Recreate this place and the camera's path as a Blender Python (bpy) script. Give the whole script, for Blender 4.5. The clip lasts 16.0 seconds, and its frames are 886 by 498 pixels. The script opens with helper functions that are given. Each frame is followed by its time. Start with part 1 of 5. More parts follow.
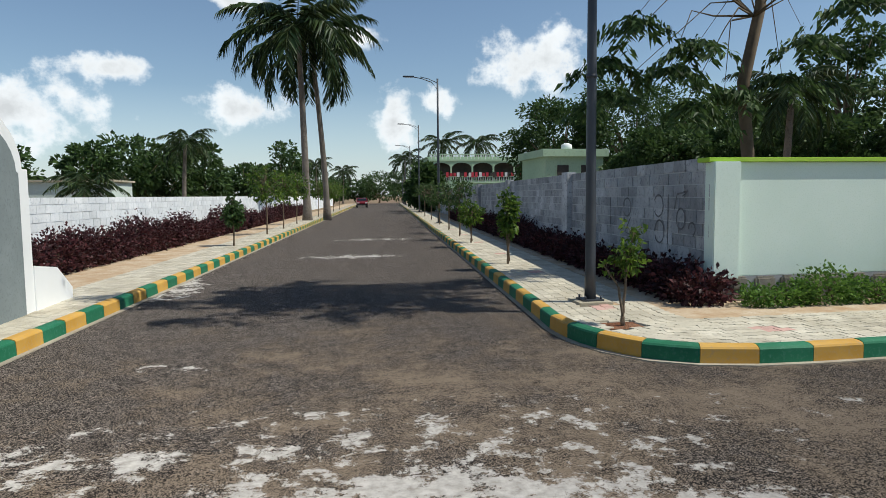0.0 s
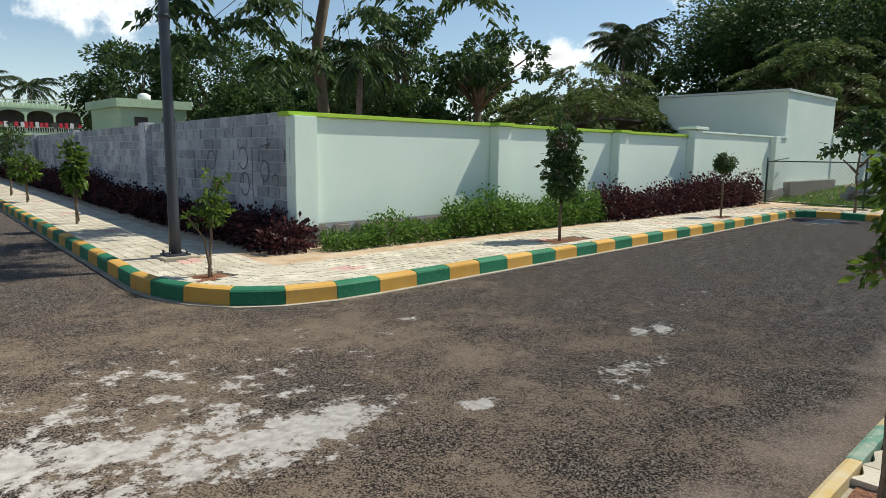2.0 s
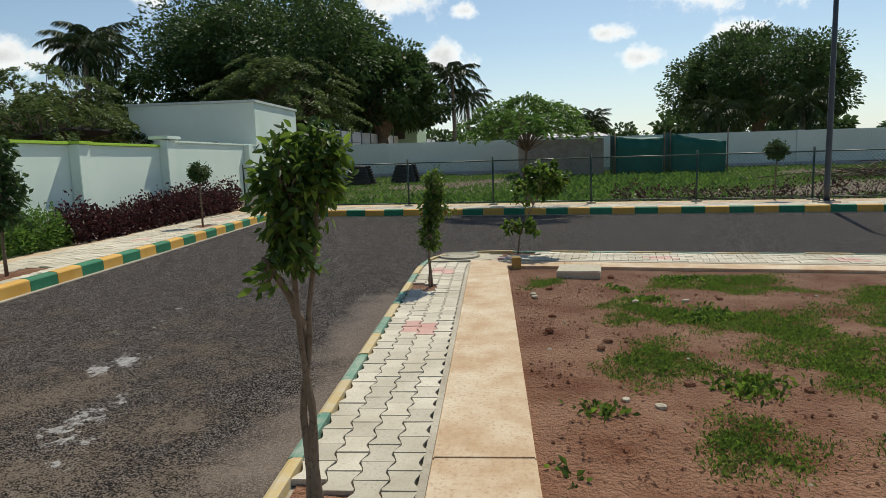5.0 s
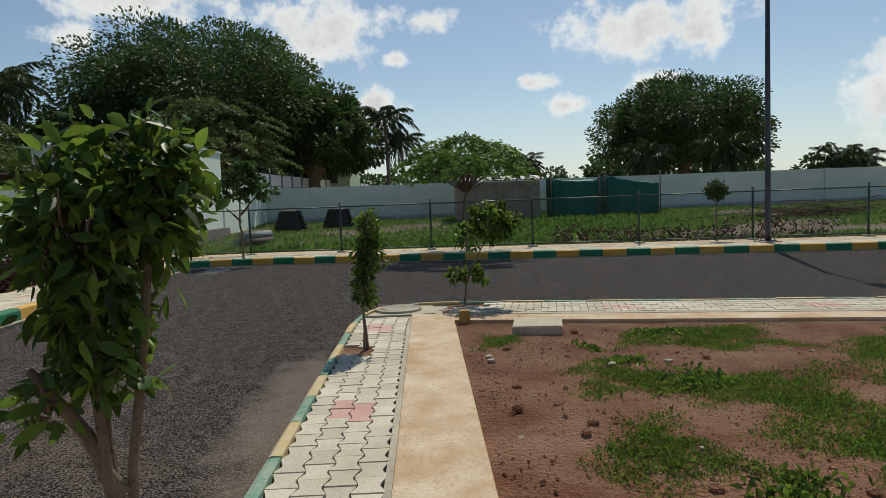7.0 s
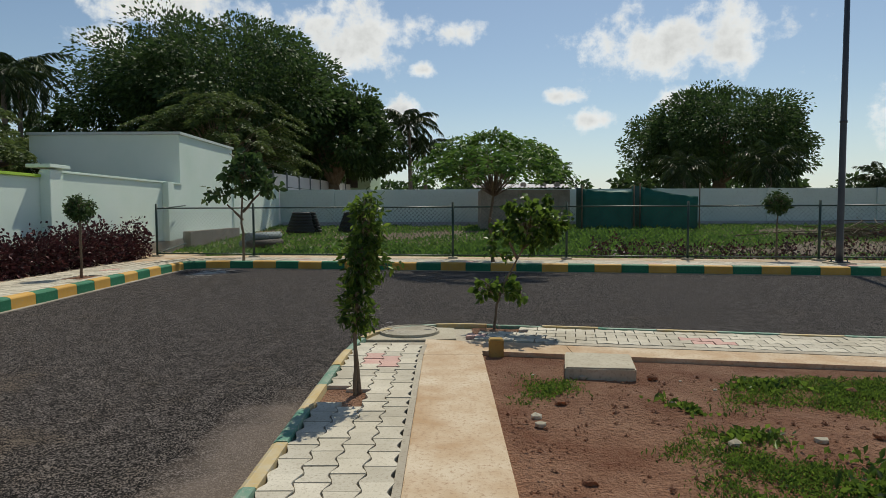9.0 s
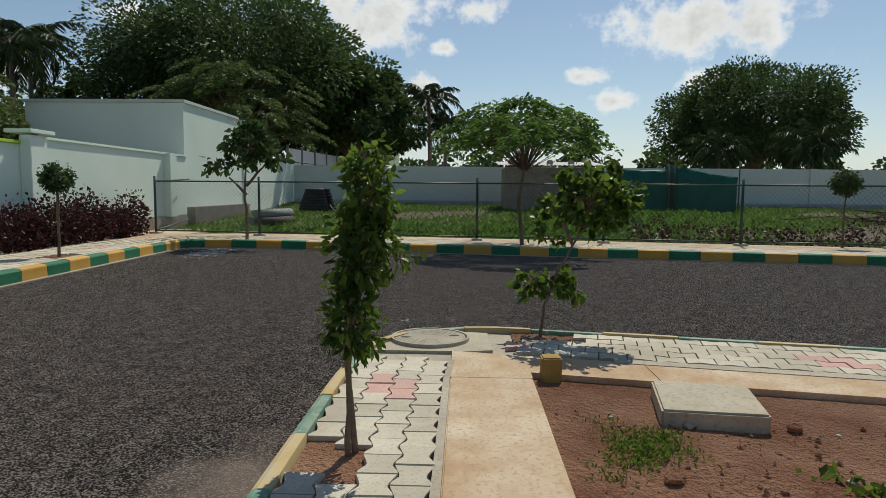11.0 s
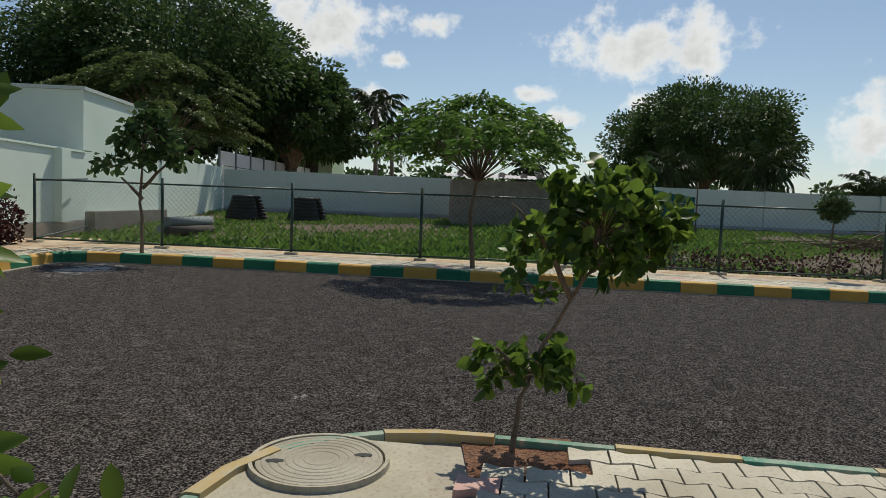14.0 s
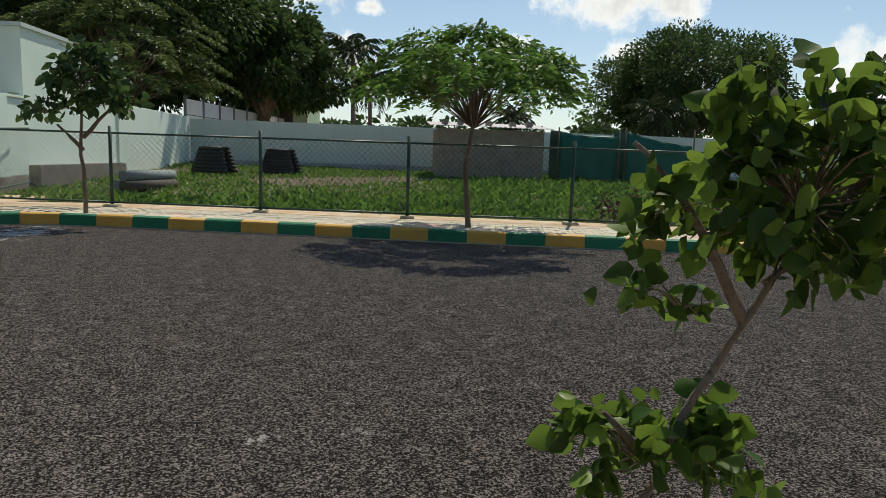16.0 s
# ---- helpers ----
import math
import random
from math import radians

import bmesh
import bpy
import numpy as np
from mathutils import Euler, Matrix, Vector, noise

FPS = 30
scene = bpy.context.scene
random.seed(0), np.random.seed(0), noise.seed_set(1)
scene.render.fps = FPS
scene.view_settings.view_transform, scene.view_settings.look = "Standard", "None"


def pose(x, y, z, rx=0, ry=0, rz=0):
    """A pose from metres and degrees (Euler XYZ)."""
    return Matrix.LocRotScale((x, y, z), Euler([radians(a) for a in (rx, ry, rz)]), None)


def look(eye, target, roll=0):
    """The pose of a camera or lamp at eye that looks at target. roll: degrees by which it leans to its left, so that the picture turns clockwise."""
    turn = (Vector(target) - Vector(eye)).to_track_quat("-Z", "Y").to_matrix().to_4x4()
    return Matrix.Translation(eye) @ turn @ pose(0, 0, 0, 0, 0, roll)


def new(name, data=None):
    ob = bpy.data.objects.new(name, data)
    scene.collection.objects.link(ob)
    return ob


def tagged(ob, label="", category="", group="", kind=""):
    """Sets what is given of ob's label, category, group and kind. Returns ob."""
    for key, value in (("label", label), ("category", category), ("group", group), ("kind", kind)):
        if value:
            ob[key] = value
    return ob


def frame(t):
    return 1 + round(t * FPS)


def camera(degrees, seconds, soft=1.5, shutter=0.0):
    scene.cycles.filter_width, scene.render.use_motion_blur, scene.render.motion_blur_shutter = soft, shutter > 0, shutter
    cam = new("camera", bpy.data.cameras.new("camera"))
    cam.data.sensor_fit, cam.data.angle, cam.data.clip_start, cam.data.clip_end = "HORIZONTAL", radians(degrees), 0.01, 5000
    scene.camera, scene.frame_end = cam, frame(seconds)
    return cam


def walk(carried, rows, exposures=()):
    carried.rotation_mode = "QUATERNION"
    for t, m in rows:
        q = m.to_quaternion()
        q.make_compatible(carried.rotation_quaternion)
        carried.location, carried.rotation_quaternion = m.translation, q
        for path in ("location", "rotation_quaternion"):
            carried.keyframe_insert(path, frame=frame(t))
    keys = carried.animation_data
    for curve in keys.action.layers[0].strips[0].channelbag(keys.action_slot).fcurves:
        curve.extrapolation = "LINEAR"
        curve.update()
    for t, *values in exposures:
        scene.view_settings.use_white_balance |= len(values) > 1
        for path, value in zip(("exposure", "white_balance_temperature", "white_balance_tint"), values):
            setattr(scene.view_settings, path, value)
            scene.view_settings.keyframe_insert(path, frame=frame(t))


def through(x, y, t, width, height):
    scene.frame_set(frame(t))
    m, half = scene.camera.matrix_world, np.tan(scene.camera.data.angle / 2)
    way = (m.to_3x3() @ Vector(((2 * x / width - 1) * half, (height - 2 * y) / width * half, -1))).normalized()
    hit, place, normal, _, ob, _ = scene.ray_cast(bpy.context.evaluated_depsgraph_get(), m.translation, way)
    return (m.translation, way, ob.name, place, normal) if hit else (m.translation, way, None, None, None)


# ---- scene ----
cam = camera(68.0, 16.0, soft=0.7)
METRES, EYE, TILT, LEAN, TURN = 9.1, 1.62, 0.0, 0.0, -10.0
PATH = [
    (0, (0.113, 0.07, 1.773), (0.435, 2.037, 1.61), -0.6),
    (0.5, (0.013, 0.018, 1.711), (0.597, 1.919, 1.498), -1.0),
    (1, (0.014, 0.02, 1.656), (0.838, 1.83, 1.45), -0.0),
    (1.5, (0.09, 0.014, 1.651), (1.207, 1.654, 1.397), 0.0),
    (2, (0.166, -0.007, 1.658), (1.54, 1.418, 1.372), 0.6),
    (2.5, (0.203, 0.0, 1.647), (1.632, 1.361, 1.326), 0.5),
    (3, (0.226, -0.051, 1.657), (1.732, 1.229, 1.35), 0.1),
    (3.5, (0.305, -0.136, 1.651), (2.007, 0.871, 1.35), 0.3),
    (4, (0.395, -0.242, 1.645), (2.244, 0.447, 1.322), 0.8),
    (4.5, (0.49, -0.278, 1.653), (2.421, 0.058, 1.253), -0.4),
    (4.7, (0.545, -0.269, 1.684), (2.504, -0.055, 1.344), -1.7),
    (6.8, (1.740, -0.120, 1.600), (3.735, -0.080, 1.472), -2.5),
    (7, (1.860, -0.140, 1.620), (3.854, -0.190, 1.472), -2.2),
    (7.5, (2.290, -0.090, 1.550), (4.287, -0.140, 1.455), -2.0),
    (8, (2.949, -0.173, 1.519), (4.935, -0.028, 1.331), -0.4),
    (8.5, (3.421, -0.194, 1.472), (5.414, -0.208, 1.311), 1.8),
    (9, (3.874, -0.122, 1.429), (5.871, -0.112, 1.314), -0.2),
    (9.2, (4.071, -0.149, 1.417), (6.062, -0.114, 1.236), 0.6),
    (11.3, (5.822, 0.013, 1.335), (7.814, 0.083, 1.165), 0.4),
    (11.5, (6.021, -0.037, 1.33), (8.019, -0.039, 1.244), -0.3),
    (12, (6.363, -0.003, 1.316), (8.355, -0.085, 1.165), -1.9),
    (12.5, (6.732, -0.034, 1.322), (8.724, -0.042, 1.145), 1.4),
    (13, (7.115, -0.087, 1.323), (9.105, -0.253, 1.205), 1.8),
    (13.5, (7.468, -0.089, 1.304), (9.447, -0.344, 1.164), 0.2),
    (14, (7.828, -0.108, 1.344), (9.821, -0.205, 1.209), 2.3),
    (14.3, (8.035, -0.148, 1.347), (10.028, -0.206, 1.192), 0.4),
    (14.5, (8.241, -0.145, 1.345), (10.225, -0.379, 1.242), 1.5),
    (15, (8.608, -0.113, 1.329), (10.59, -0.373, 1.263), 0.3),
    (15.5, (8.962, -0.092, 1.324), (10.956, -0.086, 1.166), 2.5),
    (16, (9.363, 0.029, 1.306), (11.337, -0.136, 1.029), 2.0),
]
walk(cam, [(t, look(eye, target, roll)) for t, eye, target, roll in PATH],
     [(0, -0.14, 6500, 6), (1, 0.05, 6650, 6), (2.5, 0.1, 6750, 6), (4.5, -0.05, 6800, 6), (7, -0.4, 6850, 6), (14.6, -0.4, 6850, 7), (15.4, -0.48, 6850, 7), (16, -0.15, 7000, 6)])

# ---- world, sun ----
SUN_DIR = Vector((0.95, -0.31, 1.42)).normalized()
world = bpy.data.worlds.new("sky")
scene.world = world
world.use_nodes = True
wn, wl = world.node_tree.nodes, world.node_tree.links
wn.clear()


def wnode(kind, **inputs):
    n = wn.new(kind)
    for k, v in inputs.items():
        n.inputs[int(k[1:])].default_value = v
    return n


def wmath(op, a, b=None, c=None):
    n = wn.new("ShaderNodeMath")
    n.operation = op
    for i, v in enumerate((a, b, c)):
        if v is None:
            continue
        if isinstance(v, (int, float)):
            n.inputs[i].default_value = v
        else:
            wl.new(v, n.inputs[i])
    return n.outputs[0]


sky = wn.new("ShaderNodeTexSky")
sky.sky_type, sky.sun_disc = "NISHITA", False
sky.sun_elevation = math.asin(SUN_DIR.z)
sky.sun_rotation = math.atan2(SUN_DIR.x, SUN_DIR.y)
sky.air_density, sky.dust_density, sky.ozone_density = 1.0, 0.45, 2.2
coord = wn.new("ShaderNodeTexCoord")
sep = wn.new("ShaderNodeSeparateXYZ")
wl.new(coord.outputs["Generated"], sep.inputs[0])
azimuth = wmath("MULTIPLY", wmath("ARCTAN2", sep.outputs[1], sep.outputs[0]), 180 / math.pi)
height = wmath("MULTIPLY", wmath("ARCSINE", sep.outputs[2]), 180 / math.pi)
flat = wn.new("ShaderNodeCombineXYZ")
wl.new(azimuth, flat.inputs[0])
wl.new(height, flat.inputs[1])
# drifting cumulus: bearing, elevation, half width, half height in degrees
CLOUDS = [
    (72.8, 12.0, 6.0, 3.4), (114.0, 7.5, 8.5, 3.6), (107.4, 10.3, 3.6, 1.5), (97.3, 7.8, 5.0, 1.9),
    (84.7, 7.0, 3.0, 2.8), (81.2, 8.5, 2.4, 1.6), (89.3, 13.8, 3.6, 1.5), (97.5, 16.0, 4.0, 1.2),
    (37.0, 8.6, 6.0, 1.8), (3.6, 8.6, 3.0, 2.2), (8.0, 15.6, 6.6, 4.0), (-19.3, 14.3, 10.5, 3.6),
    (-0.7, 15.4, 3.0, 1.5), (-9.6, 9.9, 2.2, 1.0), (-19.8, 9.3, 3.6, 1.5), (1.8, 12.2, 1.6, 1.0),
    (-12.4, 7.8, 3.0, 1.1), (22.0, 16.5, 9.0, 2.2), (27.2, 13.3, 3.0, 1.5), (-38.5, 7.6, 8.0, 4.4),
]
cover = None
for az, el, w, h in CLOUDS:
    sub = wn.new("ShaderNodeVectorMath")
    sub.operation = "SUBTRACT"
    wl.new(flat.outputs[0], sub.inputs[0])
    sub.inputs[1].default_value = (az, el - 0.25 * h, 0)
    mul = wn.new("ShaderNodeVectorMath")
    mul.operation = "MULTIPLY"
    wl.new(sub.outputs[0], mul.inputs[0])
    mul.inputs[1].default_value = (1 / w, 1 / h, 0)
    ln = wn.new("ShaderNodeVectorMath")
    ln.operation = "LENGTH"
    wl.new(mul.outputs[0], ln.inputs[0])
    blob = wmath("SUBTRACT", 1.0, ln.outputs["Value"])
    cover = blob if cover is None else wmath("MAXIMUM", cover, blob)


def wnoise(scale, detail, offset=0.0, rough=0.6):
    shift = wn.new("ShaderNodeVectorMath")
    shift.operation = "ADD"
    wl.new(flat.outputs[0], shift.inputs[0])
    shift.inputs[1].default_value = (0, offset, 0)
    n = wn.new("ShaderNodeTexNoise")
    n.inputs["Scale"].default_value, n.inputs["Detail"].default_value, n.inputs["Roughness"].default_value = scale, detail, rough
    wl.new(shift.outputs[0], n.inputs["Vector"])
    return n.outputs[0]


cover = wmath("MAXIMUM", cover, -0.6)
dens = wmath("ADD", wmath("MULTIPLY", cover, 0.75), wmath("MULTIPLY", wmath("SUBTRACT", wnoise(0.36, 9), 0.5), 1.9))
mask = wn.new("ShaderNodeMapRange")
mask.interpolation_type = "SMOOTHSTEP"
mask.inputs[1].default_value, mask.inputs[2].default_value = 0.08, 0.55
wl.new(dens, mask.inputs[0])
haze = wn.new("ShaderNodeMapRange")
haze.inputs[1].default_value, haze.inputs[2].default_value = 9.0, 0.0
haze.inputs[3].default_value, haze.inputs[4].default_value = 0.0, 0.5
wl.new(height, haze.inputs[0])
shade = wn.new("ShaderNodeMapRange")
shade.inputs[1].default_value, shade.inputs[2].default_value = 0.25, 0.95
shade.inputs[3].default_value, shade.inputs[4].default_value = 0.95, 0.62
wl.new(wmath("ADD", dens, wmath("MULTIPLY", wmath("SUBTRACT", wnoise(0.3, 3, 1.2), 0.5), 0.6)), shade.inputs[0])
tone = wn.new("ShaderNodeVectorMath")
tone.operation = "SCALE"
tone.inputs[0].default_value = (10.2, 10.5, 11.0)
wl.new(shade.outputs[0], tone.inputs["Scale"])
mix1 = wn.new("ShaderNodeMix")
mix1.data_type = "RGBA"
wl.new(haze.outputs[0], mix1.inputs[0])
wl.new(sky.outputs[0], mix1.inputs[6])
mix1.inputs[7].default_value = (6.4, 7.6, 9.0, 1)
mix2 = wn.new("ShaderNodeMix")
mix2.data_type = "RGBA"
wl.new(mask.outputs[0], mix2.inputs[0])
wl.new(mix1.outputs[2], mix2.inputs[6])
wl.new(tone.outputs[0], mix2.inputs[7])
bg = wn.new("ShaderNodeBackground")
bg.inputs[1].default_value = 0.118
wl.new(mix2.outputs[2], bg.inputs[0])
wout = wn.new("ShaderNodeOutputWorld")
wl.new(bg.outputs[0], wout.inputs[0])

sun = new("sun", bpy.data.lights.new("sun", "SUN"))
sun.data.energy, sun.data.angle, sun.data.color = 5.0, radians(0.55), (1.0, 0.95, 0.86)
sun.matrix_world = look(SUN_DIR * 100, (0, 0, 0))


# ---- materials ----
def material(name, rough=0.8, metal=0.0, spec=0.35):
    m = bpy.data.materials.new(name)
    m.use_nodes = True
    b = m.node_tree.nodes["Principled BSDF"]
    b.inputs["Roughness"].default_value, b.inputs["Metallic"].default_value = rough, metal
    b.inputs["Specular IOR Level"].default_value = spec
    if rough > 0.94:
        b.inputs["Diffuse Roughness"].default_value = 1.0
    return m, m.node_tree.nodes, m.node_tree.links, b


def noise_tex(nodes, links, scale, detail=4, rough=0.6, vec=None):
    n = nodes.new("ShaderNodeTexNoise")
    n.inputs["Scale"].default_value, n.inputs["Detail"].default_value, n.inputs["Roughness"].default_value = scale, detail, rough
    if vec is None:
        vec = nodes.new("ShaderNodeNewGeometry").outputs["Position"]
    links.new(vec, n.inputs["Vector"])
    return n.outputs[0]


def ramp(nodes, links, fac, stops):
    r = nodes.new("ShaderNodeValToRGB")
    while len(r.color_ramp.elements) < len(stops):
        r.color_ramp.elements.new(0.5)
    for e, (p, c) in zip(r.color_ramp.elements, stops):
        e.position, e.color = p, (*c, 1) if len(c) == 3 else c
    links.new(fac, r.inputs[0])
    return r.outputs[0]


def mixc(nodes, links, fac, a, b, mode="MIX"):
    n = nodes.new("ShaderNodeMix")
    n.data_type, n.blend_type = "RGBA", mode
    for sock, v in ((n.inputs[0], fac), (n.inputs[6], a), (n.inputs[7], b)):
        if isinstance(v, (int, float)):
            sock.default_value = v
        elif isinstance(v, tuple):
            sock.default_value = (*v, 1)
        else:
            links.new(v, sock)
    return n.outputs[2]


def bump(nodes, links, b, fac, strength, dist):
    n = nodes.new("ShaderNodeBump")
    n.inputs["Strength"].default_value, n.inputs["Distance"].default_value = strength, dist
    links.new(fac, n.inputs["Height"])
    links.new(n.outputs[0], b.inputs["Normal"])


def surface(name, c1, c2, c3=None, big=0.6, fine=30, rough=0.85, spec=0.3, metal=0.0, relief=0.3, depth=0.004, vary=0.0):
    """Two tones in broad stains, a third in fine grain, with fine relief."""
    m, n, l, b = material(name, rough, metal, spec)
    base = ramp(n, l, noise_tex(n, l, big, 5), [(0.32, c1), (0.68, c2)])
    grain = noise_tex(n, l, fine, 3, 0.7)
    if c3:
        base = mixc(n, l, ramp(n, l, grain, [(0.52, (0, 0, 0)), (0.72, (1, 1, 1))]), base, c3)
    if vary:
        info = n.new("ShaderNodeObjectInfo")
        k = n.new("ShaderNodeMapRange")
        k.inputs[3].default_value, k.inputs[4].default_value = 1 - vary, 1 + vary
        l.new(info.outputs["Random"], k.inputs[0])
        isl = n.new("ShaderNodeNewGeometry")
        k2 = n.new("ShaderNodeMapRange")
        k2.inputs[3].default_value, k2.inputs[4].default_value = 1 - vary, 1 + vary
        l.new(isl.outputs["Random Per Island"], k2.inputs[0])
        s = n.new("ShaderNodeVectorMath")
        s.operation = "SCALE"
        l.new(base, s.inputs[0])
        l.new(k.outputs[0], s.inputs["Scale"])
        s2 = n.new("ShaderNodeVectorMath")
        s2.operation = "SCALE"
        l.new(s.outputs[0], s2.inputs[0])
        l.new(k2.outputs[0], s2.inputs["Scale"])
        base = s2.outputs[0]
    l.new(base, b.inputs["Base Color"])
    if relief:
        bump(n, l, b, grain, relief, depth)
    return m


def leaves(name, dark, light, tip, rough=0.45, through=0.35):
    m, n, l, b = material(name, rough, 0, 0.2)
    isl = n.new("ShaderNodeNewGeometry")
    col = ramp(n, l, isl.outputs["Random Per Island"], [(0.0, dark), (0.6, light), (1.0, tip)])
    l.new(col, b.inputs["Base Color"])
    tr = n.new("ShaderNodeBsdfTranslucent")
    hue = mixc(n, l, 0.5, col, tip)
    l.new(hue, tr.inputs[0])
    mx = n.new("ShaderNodeMixShader")
    mx.inputs[0].default_value = through
    l.new(b.outputs[0], mx.inputs[1])
    l.new(tr.outputs[0], mx.inputs[2])
    l.new(mx.outputs[0], n["Material Output"].inputs[0])
    return m


def asphalt_material():
    m, n, l, b = material("asphalt", 0.95, 0, 0.08)
    grain = noise_tex(n, l, 120, 3, 0.85)
    chips = n.new("ShaderNodeTexVoronoi")
    chips.inputs["Scale"].default_value = 115
    pos = n.new("ShaderNodeNewGeometry").outputs["Position"]
    l.new(pos, chips.inputs["Vector"])
    tone = mixc(n, l, 0.5, chips.outputs["Color"], grain)
    bw = n.new("ShaderNodeRGBToBW")
    l.new(tone, bw.inputs[0])
    base = ramp(n, l, bw.outputs[0], [(0.34, (0.007, 0.006, 0.0055)), (0.5, (0.036, 0.031, 0.028)), (0.67, (0.33, 0.285, 0.255))])
    wear = ramp(n, l, noise_tex(n, l, 5.5, 9, 0.75), [(0.3, (0.42, 0.42, 0.42)), (0.7, (1.4, 1.38, 1.36))])
    base = mixc(n, l, 1.0, base, wear, "MULTIPLY")
    # brown dust trodden in between the chips round the junction
    reach = n.new("ShaderNodeVectorMath")
    reach.operation = "DISTANCE"
    l.new(pos, reach.inputs[0])
    reach.inputs[1].default_value = (2.2, 4.2, 0)
    near = n.new("ShaderNodeMapRange")
    near.inputs[1].default_value, near.inputs[2].default_value, near.inputs[3].default_value, near.inputs[4].default_value = 2.0, 8.0, 0.07, -0.14
    l.new(reach.outputs["Value"], near.inputs[0])
    tread = n.new("ShaderNodeMath")
    l.new(noise_tex(n, l, 0.9, 11, 0.78), tread.inputs[0])
    l.new(near.outputs[0], tread.inputs[1])
    speck = n.new("ShaderNodeMath")
    speck.operation = "MULTIPLY_ADD"
    l.new(bw.outputs[0], speck.inputs[0])
    speck.inputs[1].default_value = 0.55
    l.new(tread.outputs[0], speck.inputs[2])
    dust = ramp(n, l, speck.outputs[0], [(0.76, (0, 0, 0)), (0.92, (0.8, 0.8, 0.8))])
    base = mixc(n, l, dust, base, (0.26, 0.2, 0.145))
    # spilt cement in front of the corner and thin smears further on
    sp = n.new("ShaderNodeSeparateXYZ")
    l.new(pos, sp.inputs[0])

    def mth(op, a, c):
        k = n.new("ShaderNodeMath")
        k.operation = op
        for i, v in enumerate((a, c)):
            if isinstance(v, (int, float)):
                k.inputs[i].default_value = v
            else:
                l.new(v, k.inputs[i])
        return k.outputs[0]
    spill = None
    for cx, cy, rx, ry, amount in ((0.2, 4.7, 4.4, 1.3, 0.5), (7.2, 3.6, 1.6, 0.6, 0.2), (0.5, 3.85, 2.8, 0.55, 0.95), (-1.6, 4.7, 1.5, 0.4, 0.7), (2.0, 3.3, 1.3, 0.55, 0.95), (0.9, 3.3, 1.4, 0.45, 0.8), (3.25, 2.85, 0.3, 0.14, 0.9), (5.9, 3.0, 0.55, 0.28, 0.75), (4.6, 4.9, 0.5, 0.2, 0.5), (-1.6, 7.2, 0.9, 0.3, 0.5),
                                   (0.6, 19.5, 2.2, 0.9, 0.8), (-3.0, 13.5, 0.7, 2.4, 0.85), (19.3, 5.4, 1.6, 0.6, 0.85), (1.6, 27.0, 2.5, 1.0, 0.7),
                                   (4.6, 2.5, 0.8, 0.4, 0.5), (12.4, 0.4, 0.5, 0.5, 0.12)):
        d = mth("ADD", mth("POWER", mth("ABSOLUTE", mth("DIVIDE", mth("SUBTRACT", sp.outputs[0], cx), rx), 0), 2.0),
                mth("POWER", mth("ABSOLUTE", mth("DIVIDE", mth("SUBTRACT", sp.outputs[1], cy), ry), 0), 2.0))
        k = mth("MULTIPLY", mth("SUBTRACT", 1.0, d), amount)
        spill = k if spill is None else mth("MAXIMUM", spill, k)
    edge = mth("ADD", mth("MULTIPLY", mth("MAXIMUM", spill, -1.0), 0.42), mth("MULTIPLY", mth("SUBTRACT", noise_tex(n, l, 2.9, 12, 0.8), 0.5), 2.2))
    fac = ramp(n, l, edge, [(0.27, (0, 0, 0)), (0.33, (0.92, 0.92, 0.92))])
    base = mixc(n, l, fac, base, ramp(n, l, noise_tex(n, l, 14, 5), [(0.3, (0.36, 0.33, 0.3)), (0.65, (0.62, 0.59, 0.55))]))
    # sand swept against the near kerb
    sand = mth("MULTIPLY", mth("SUBTRACT", 1.0, mth("DIVIDE", mth("ABSOLUTE", mth("SUBTRACT", sp.outputs[1], 1.0), 0), 0.7)), 0.8)
    sand = mth("SUBTRACT", sand, mth("MULTIPLY", mth("MAXIMUM", mth("SUBTRACT", sp.outputs[0], 8.5), 0.0), 0.6))
    sandf = ramp(n, l, mth("ADD", sand, mth("MULTIPLY", mth("SUBTRACT", noise_tex(n, l, 1.3, 6), 0.5), 1.6)), [(0.3, (0, 0, 0)), (0.8, (0.55, 0.55, 0.55))])
    base = mixc(n, l, sandf, base, (0.42, 0.33, 0.26))
    l.new(base, b.inputs["Base Color"])
    bump(n, l, b, bw.outputs[0], 0.9, 0.009)
    return m


M_ASPHALT = asphalt_material()
M_PAVER = surface("concrete_paver", (0.38, 0.34, 0.26), (0.54, 0.5, 0.41), (0.33, 0.29, 0.22), 1.8, 60, 0.88, vary=0.12)
M_PAVER_RED = surface("red_paver", (0.46, 0.27, 0.23), (0.52, 0.35, 0.3), (0.4, 0.22, 0.18), 3, 60, 0.85, vary=0.08)
M_CEMENT = surface("cement_joint", (0.3, 0.26, 0.2), (0.42, 0.38, 0.3), (0.24, 0.2, 0.15), 2.0, 45)
M_CONCRETE = surface("earth_stained_concrete", (0.4, 0.265, 0.15), (0.56, 0.47, 0.35), (0.33, 0.22, 0.135), 2.6, 38, 0.92, relief=0.6, depth=0.005)
M_SLAB = surface("slab_concrete", (0.34, 0.3, 0.22), (0.46, 0.42, 0.33), (0.27, 0.24, 0.18), 2.4, 40, 0.9)
M_SOIL = surface("red_soil", (0.22, 0.075, 0.03), (0.46, 0.25, 0.145), (0.34, 0.15, 0.075), 1.5, 30, 0.95, relief=1.0, depth=0.05)
